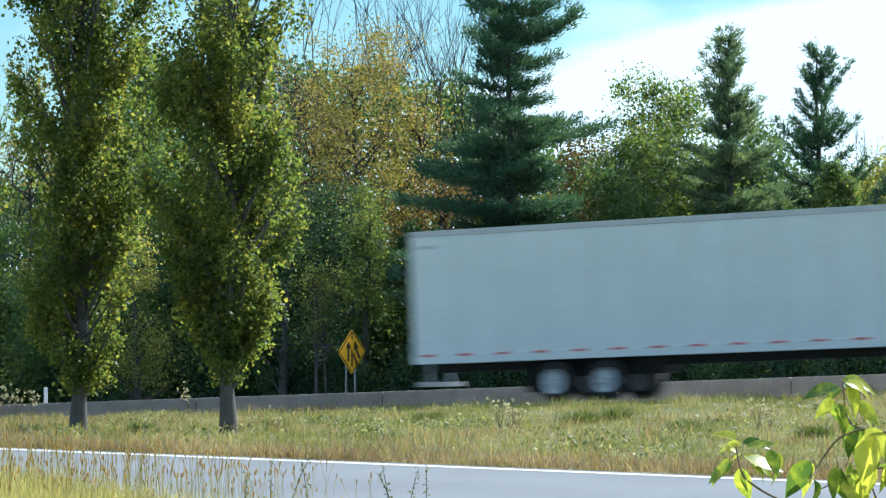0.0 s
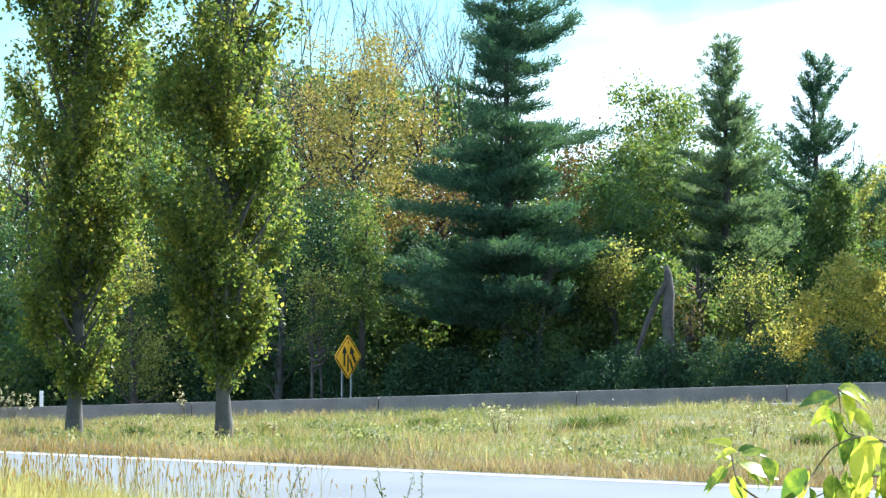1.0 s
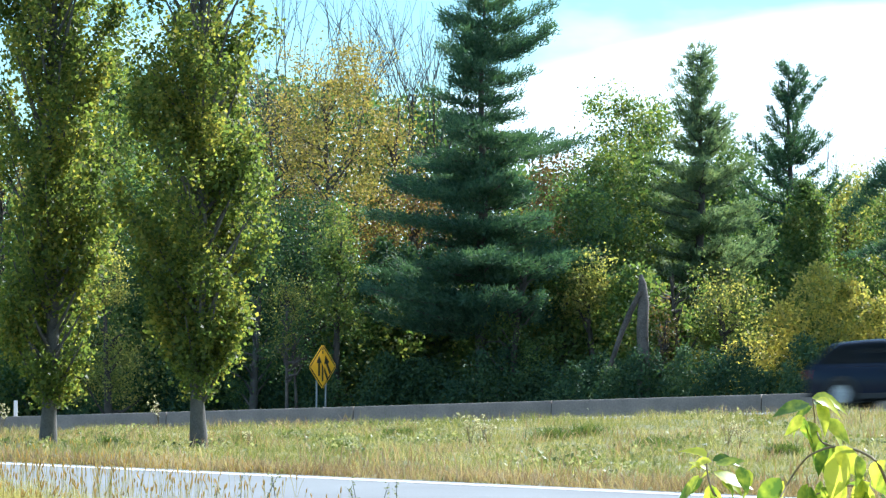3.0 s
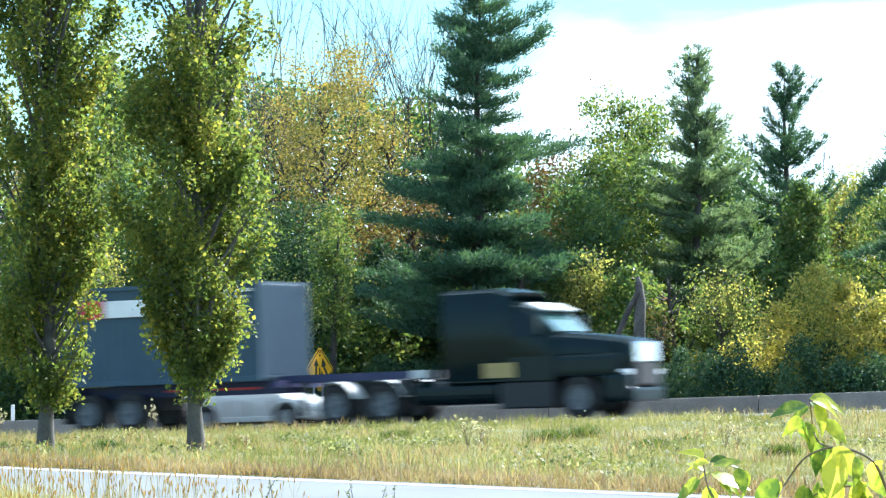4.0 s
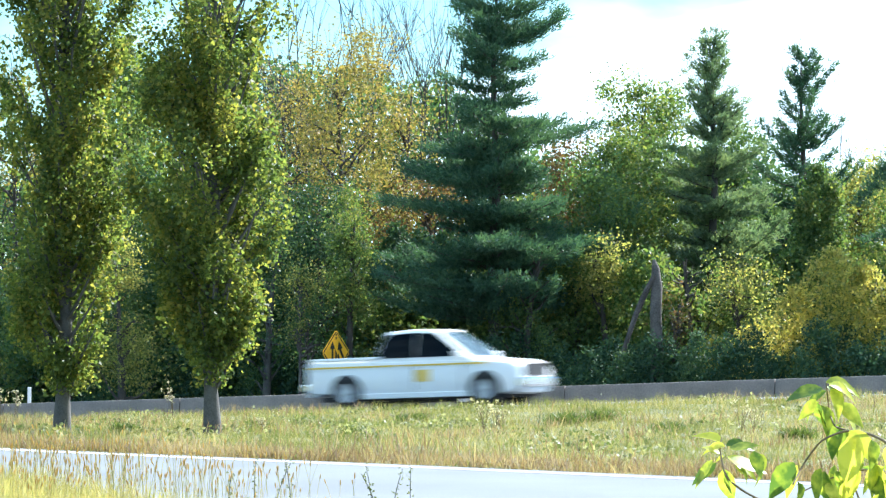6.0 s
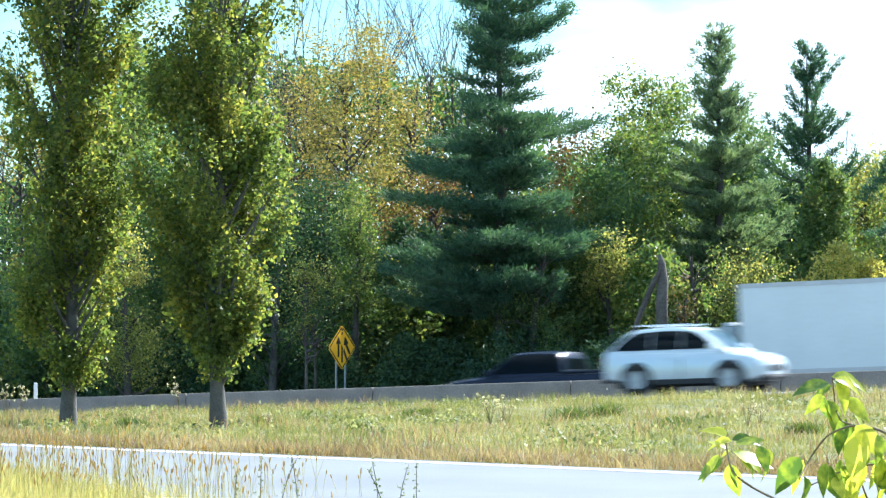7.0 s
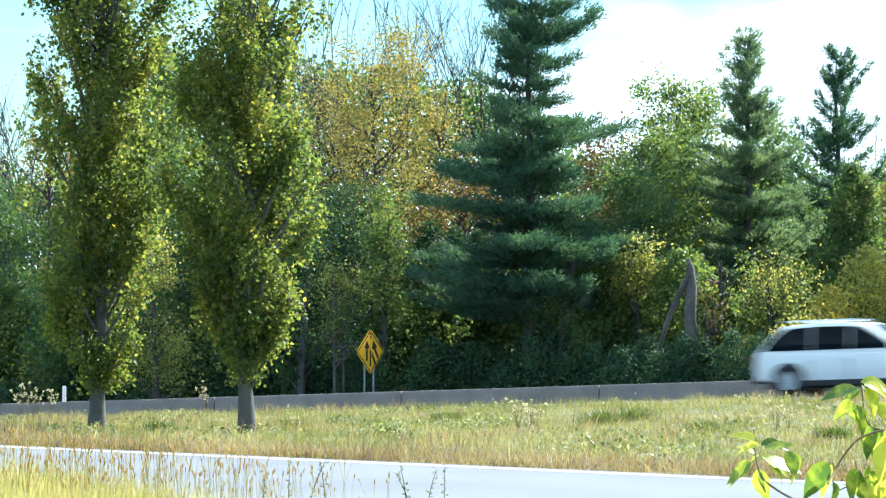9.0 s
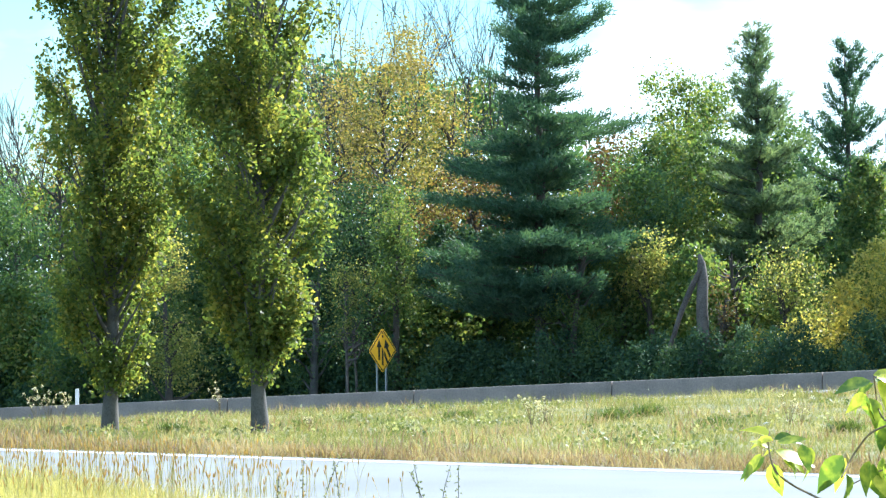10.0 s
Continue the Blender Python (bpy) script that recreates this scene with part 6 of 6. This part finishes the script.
def container_truck():
    """Origin at the container's rear end."""
    root = empty("container_truck", Matrix(), "black tractor hauling a slate-blue shipping container on a skeletal chassis", "truck")
    hw, zb, zt = 1.22, 1.20, 3.79
    bm = bmesh.new()
    xs = np.linspace(0.1, 5.96, 22 * 4 + 1)
    ring = []
    for i, x in enumerate(xs):                       # corrugated side sheets
        dep = 0.036 if (i // 2) % 2 else 0.0
        ring.append((x, dep))
    for s in (1, -1):
        lo = [bm.verts.new((x, s * (hw - 0.03 - d), zb + 0.14)) for x, d in ring]
        hi = [bm.verts.new((x, s * (hw - 0.03 - d), zt - 0.09)) for x, d in ring]
        for i in range(len(ring) - 1):
            bm.faces.new((lo[i], lo[i + 1], hi[i + 1], hi[i]))
    box(bm, 0.06, -hw + 0.1, zb + 0.05, 6.0, hw - 0.1, zt - 0.03)
    bmesh.ops.recalc_face_normals(bm, faces=bm.faces)
    cont = part("container", bm, CONTAINER_BLUE, root, "slate-blue corrugated steel container")
    for s in (1, -1):
        for x in (0.0, 5.94):
            part("corner_post", made(box, x, s * hw - 0.07, zb, x + 0.12, s * hw + 0.07, zt, 0.01), CONTAINER_BLUE, cont)
        part("top_rail", made(box, 0.0, s * hw - 0.03, zt - 0.10, 6.06, s * hw + 0.03, zt, 0.01), CONTAINER_BLUE, cont)
        part("bottom_rail", made(box, 0.0, s * hw - 0.03, zb, 6.06, s * hw + 0.03, zb + 0.15, 0.01), CONTAINER_BLUE, cont)
        part("logo_square", made(box, 0.62, s * hw - 0.02, zt - 0.82, 1.30, s * hw + 0.004, zt - 0.34), RED_PAINT, cont, "red square of a logo")
        part("logo_bar", made(box, 1.36, s * hw - 0.02, zt - 0.80, 4.0, s * hw + 0.004, zt - 0.36, 0.01), TAPE_WHITE, cont, "white bar of a logo")
        for k in range(6):
            part("logo_gap", made(box, 1.72 + 0.40 * k, s * hw - 0.012, zt - 0.70, 1.80 + 0.40 * k, s * hw + 0.012, zt - 0.46), GREY_PRINT, cont)
        part("code_bar", made(box, 5.0, s * hw - 0.02, zt - 0.28, 5.75, s * hw + 0.004, zt - 0.20), TAPE_WHITE, cont)
        part("code_bar", made(box, 5.1, s * hw - 0.02, zt - 0.44, 5.65, s * hw + 0.004, zt - 0.37), GREY_PRINT, cont)
    part("front_wall", made(box, 6.0, -hw + 0.06, zb + 0.1, 6.03, hw - 0.06, zt - 0.06), CONTAINER_BLUE, cont)
    for k in range(12):
        yk = -1.02 + 0.185 * k
        part("corrugation", made(box, 6.0, yk - 0.04, zb + 0.16, 6.055, yk + 0.04, zt - 0.10, 0.015), CONTAINER_BLUE, cont)
    for s in (1, -1):
        part("chassis_rail", made(box, -0.2, s * 0.5 - 0.07, 0.88, 6.4, s * 0.5 + 0.07, 1.19), CHASSIS_BLUE, root)
        part("gooseneck_rail", made(box, 6.2, s * 0.5 - 0.07, 1.12, 10.7, s * 0.5 + 0.07, 1.32), CHASSIS_BLUE, root)
        for k in (0.75, 2.02):
            wheel(root, k, s * 1.0, 0.50, 0.46, DARK_RIM)
        part("landing_leg", made(box, 6.9, s * 0.7 - 0.06, 0.28, 7.05, s * 0.7 + 0.06, 1.15), UNDERBODY, root)
        part("red_tape", made(box, 2.8, s * 0.575 - 0.008, 1.0, 5.6, s * 0.575 + 0.008, 1.06), RED_PAINT, root)
        part("mud_flap", made(box, 0.05, s * 1.0 - 0.28, 0.25, 0.08, s * 1.0 + 0.28, 0.95), RUBBER, root)
    part("cross_beam", made(box, 6.25, -1.2, 1.02, 6.5, 1.2, 1.2), CHASSIS_BLUE, root)
    part("cross_beam", made(box, -0.1, -1.2, 0.95, 0.1, 1.2, 1.19), CHASSIS_BLUE, root)
    part("front_bolster", made(box, 10.3, -1.2, 1.12, 10.7, 1.2, 1.32), PALE_GREY, root)
    part("bogie_frame", made(box, 0.2, -0.6, 0.55, 2.7, 0.6, 0.88), UNDERBODY, root)
    tractor(root, 16.2, BLACK_PAINT, BLACK_PAINT, False, True, 11.2, 3.25, (8.1, 9.5), 0.95)
    return root


def box_truck():
    """Origin at the middle of the box's length; it drives along its own +x."""
    root = empty("box_truck", Matrix(), "white box truck with a small grey cab", "box truck")
    part("box", made(box, -3.50, -1.22, 1.05, 3.38, 1.22, 3.62, 0.03, 2), TRAILER_WHITE, root)
    for s in (1, -1):
        part("top_rail", made(box, -3.51, s * 1.22 - 0.02, 3.50, 3.39, s * 1.22 + 0.014, 3.63), PALE_GREY, root)
        part("bottom_rail", made(box, -3.51, s * 1.22 - 0.02, 0.98, 3.39, s * 1.22 + 0.016, 1.14), PALE_GREY, root)
        wheel(root, -2.2, s * 0.98, 0.46, 0.45)
        wheel(root, 4.75, s * 1.0, 0.46, 0.26)
        part("fender", made(box, 4.15, s * 1.0 - 0.12, 0.75, 5.4, s * 1.0 + 0.12, 1.15, 0.1, 2), CAB_GREY, root)
        pane("side_window", [(3.85, s * 1.02, 1.72), (4.55, s * 1.02, 1.72), (4.35, s * 0.98, 2.25), (3.85, s * 0.98, 2.25)], GLASS_TEAL, root, 0.02)
        part("mirror", made(box, 4.7, s * 1.25 - 0.08, 1.75, 4.82, s * 1.25 + 0.08, 2.2, 0.03), POST_WHITE, root)
        part("rear_post", made(box, -3.60, s * 1.18 - 0.06, 1.0, -3.54, s * 1.18 + 0.06, 3.6), PALE_GREY, root)
    bm = bmesh.new()
    sec = lambda x, zl, zt, w: [(x, w * 0.96, zl), (x, w, zl + 0.1), (x, w * 0.98, zt - 0.2), (x, w * 0.85, zt), (x, -w * 0.85, zt), (x, -w * 0.98, zt - 0.2), (x, -w, zl + 0.1), (x, -w * 0.96, zl)]
    loft(bm, [sec(3.62, 0.6, 2.42, 1.02), sec(4.1, 0.6, 2.45, 1.02), sec(4.35, 0.6, 2.38, 1.02), sec(4.75, 0.6, 1.72, 1.02), sec(5.3, 0.6, 1.55, 0.98), sec(5.75, 0.6, 1.38, 0.92), sec(5.95, 0.65, 1.2, 0.85)])
    part("cab", bm, CAB_GREY, root)
    pane("windscreen", [(4.74, 0.85, 1.76), (4.74, -0.85, 1.76), (4.40, -0.82, 2.30), (4.40, 0.82, 2.30)], GLASS_TEAL, root, 0.04)
    part("roof_lamps", made(box, 3.85, -0.7, 2.45, 4.05, 0.7, 2.56), TAPE_WHITE, root)
    part("grille", made(box, 5.9, -0.6, 0.75, 5.98, 0.6, 1.15), CHROME, root)
    part("bumper", made(box, 5.85, -1.0, 0.42, 6.05, 1.0, 0.68, 0.05), CHROME, root)
    part("rear_door", made(box, -3.585, -1.1, 1.12, -3.55, 1.1, 3.45), WHITE_PAINT, root)
    part("door_panel", made(box, -3.60, -1.0, 2.5, -3.58, 1.0, 3.2), GREY_PRINT, root, "grey and yellow print on the rear door")
    part("door_panel", made(box, -3.605, -0.8, 2.35, -3.59, 0.6, 2.55), GOLD_PRINT, root, "yellow band on the rear door")
    part("rear_bumper", made(box, -3.7, -1.15, 0.5, -3.5, 1.15, 0.65), STEEL, root)
    part("frame_rail", made(box, -3.4, -0.45, 0.62, 5.6, 0.45, 1.02), UNDERBODY, root)
    return root


TRAILER = white_semitrailer()
REEFER = reefer_truck()
NAVY_SUV = suv(NAVY_PAINT, "dark navy sport utility car with tinted windows", 4.6, 1.60, bars=False, width=1.76)
CONTAINER = container_truck()
WHITE_SEDAN = sedan(WHITE_PAINT, "white four-door sedan with dark windows", 4.4)
VAN = cargo_van()
DARK_CAR = sedan(NAVY_PAINT, "dark blue-black four-door sedan", 4.4)
WHITE_PICKUP = pickup(WHITE_PAINT, "white pickup truck with a thin yellow stripe", 6.0, 1.95, YELLOW_PAINT)
PALE_SUV = suv(PALE_BLUE_PAINT, "pale silver-blue sport utility car with roof rails", 4.2, 1.60)
FAR_PICKUP = pickup(NAVY_PAINT, "dark pickup truck on the far carriageway", 5.8, 1.86)
BOX_TRUCK = box_truck()
SILVER_SEDAN = sedan(SILVER_PAINT, "silver four-door sedan with dark windows", 4.5)
WHITE_SUV = suv(WHITE_PAINT, "white sport utility car with black wheel arches", 4.85, 1.70)


# ---- traffic ----
def drive(thing, lane, s_start, speed, back=False):
    """Key a vehicle along its lane: s_start metres along the highway at 0 s, at that speed."""
    rows = []
    for i in range(0, 101):
        t = i * 0.1
        s = s_start + speed * t
        p = ALONG * (s + S0) + AWAY * lane
        z = float(highway_z(s, lane))
        slope = math.atan2(float(highway_z(s + 2, lane) - highway_z(s - 2, lane)), 4.0)
        bank = math.atan2(float(highway_z(s, lane + 1) - highway_z(s, lane - 1)), 2.0)
        m = Matrix.Translation((p.x, p.y, z + 0.01)) @ Matrix.Rotation(math.atan2(ALONG.y, ALONG.x), 4, "Z") @ Matrix.Rotation(-slope, 4, "Y") @ Matrix.Rotation(bank, 4, "X")
        if back:
            m = m @ Matrix.Rotation(math.pi, 4, "Z")
        rows.append((t, m))
    walk(thing, rows)
    for hub in thing.children:
        if hub.name.split(".")[0] == "wheel":
            roll_wheel(hub, s_start, speed)


def roll_wheel(hub, s_start, speed):
    """Turn a wheel while its vehicle passes; its six spokes repeat every 60 degrees, so whole sixths of a turn are left out."""
    rest = hub.matrix_basis.copy()
    at, turn = Matrix.Translation(rest.translation), rest.to_3x3().to_4x4()
    sixth = math.pi / 3
    step = (abs(speed) / 30 / rest.translation.z + sixth / 2) % sixth - sixth / 2
    t0, t1 = sorted(((-42 - s_start) / speed, (34 - s_start) / speed))
    first, last = max(0, int(t0 * 30)), min(300, int(t1 * 30) + 1)
    rows = [(i / 30, at @ Matrix.Rotation(step * (i - first), 4, "Y") @ turn) for i in range(first, last + 1)]
    if first > 0:
        rows = [(0.0, rows[0][1])] + rows
    if last < 300:
        rows.append((10.0, rows[-1][1]))
    walk(hub, rows)


def motions():
    drive(TRAILER, SLOW, -2.40, 32.0)
    drive(REEFER, SLOW, -71.0, 30.85)
    drive(NAVY_SUV, SLOW, -65.6, 25.5)
    drive(CONTAINER, SLOW, -124.7, 28.2)
    drive(WHITE_SEDAN, FAST, -121.5, 28.2)
    drive(VAN, SLOW, -125.75, 25.02)
    drive(DARK_CAR, FAST, -144.8, 23.5)
    drive(WHITE_PICKUP, SLOW, -184.6, 30.4)
    drive(PALE_SUV, SLOW, -193.15, 28.3)
    drive(FAR_PICKUP, FAR_IN, 204.2, -29.8, True)
    drive(BOX_TRUCK, FAR_OUT, 192.65, -26.95, True)
    drive(SILVER_SEDAN, FAST, -244.05, 28.2)
    drive(WHITE_SUV, SLOW, -264.2, 30.3)


motions()
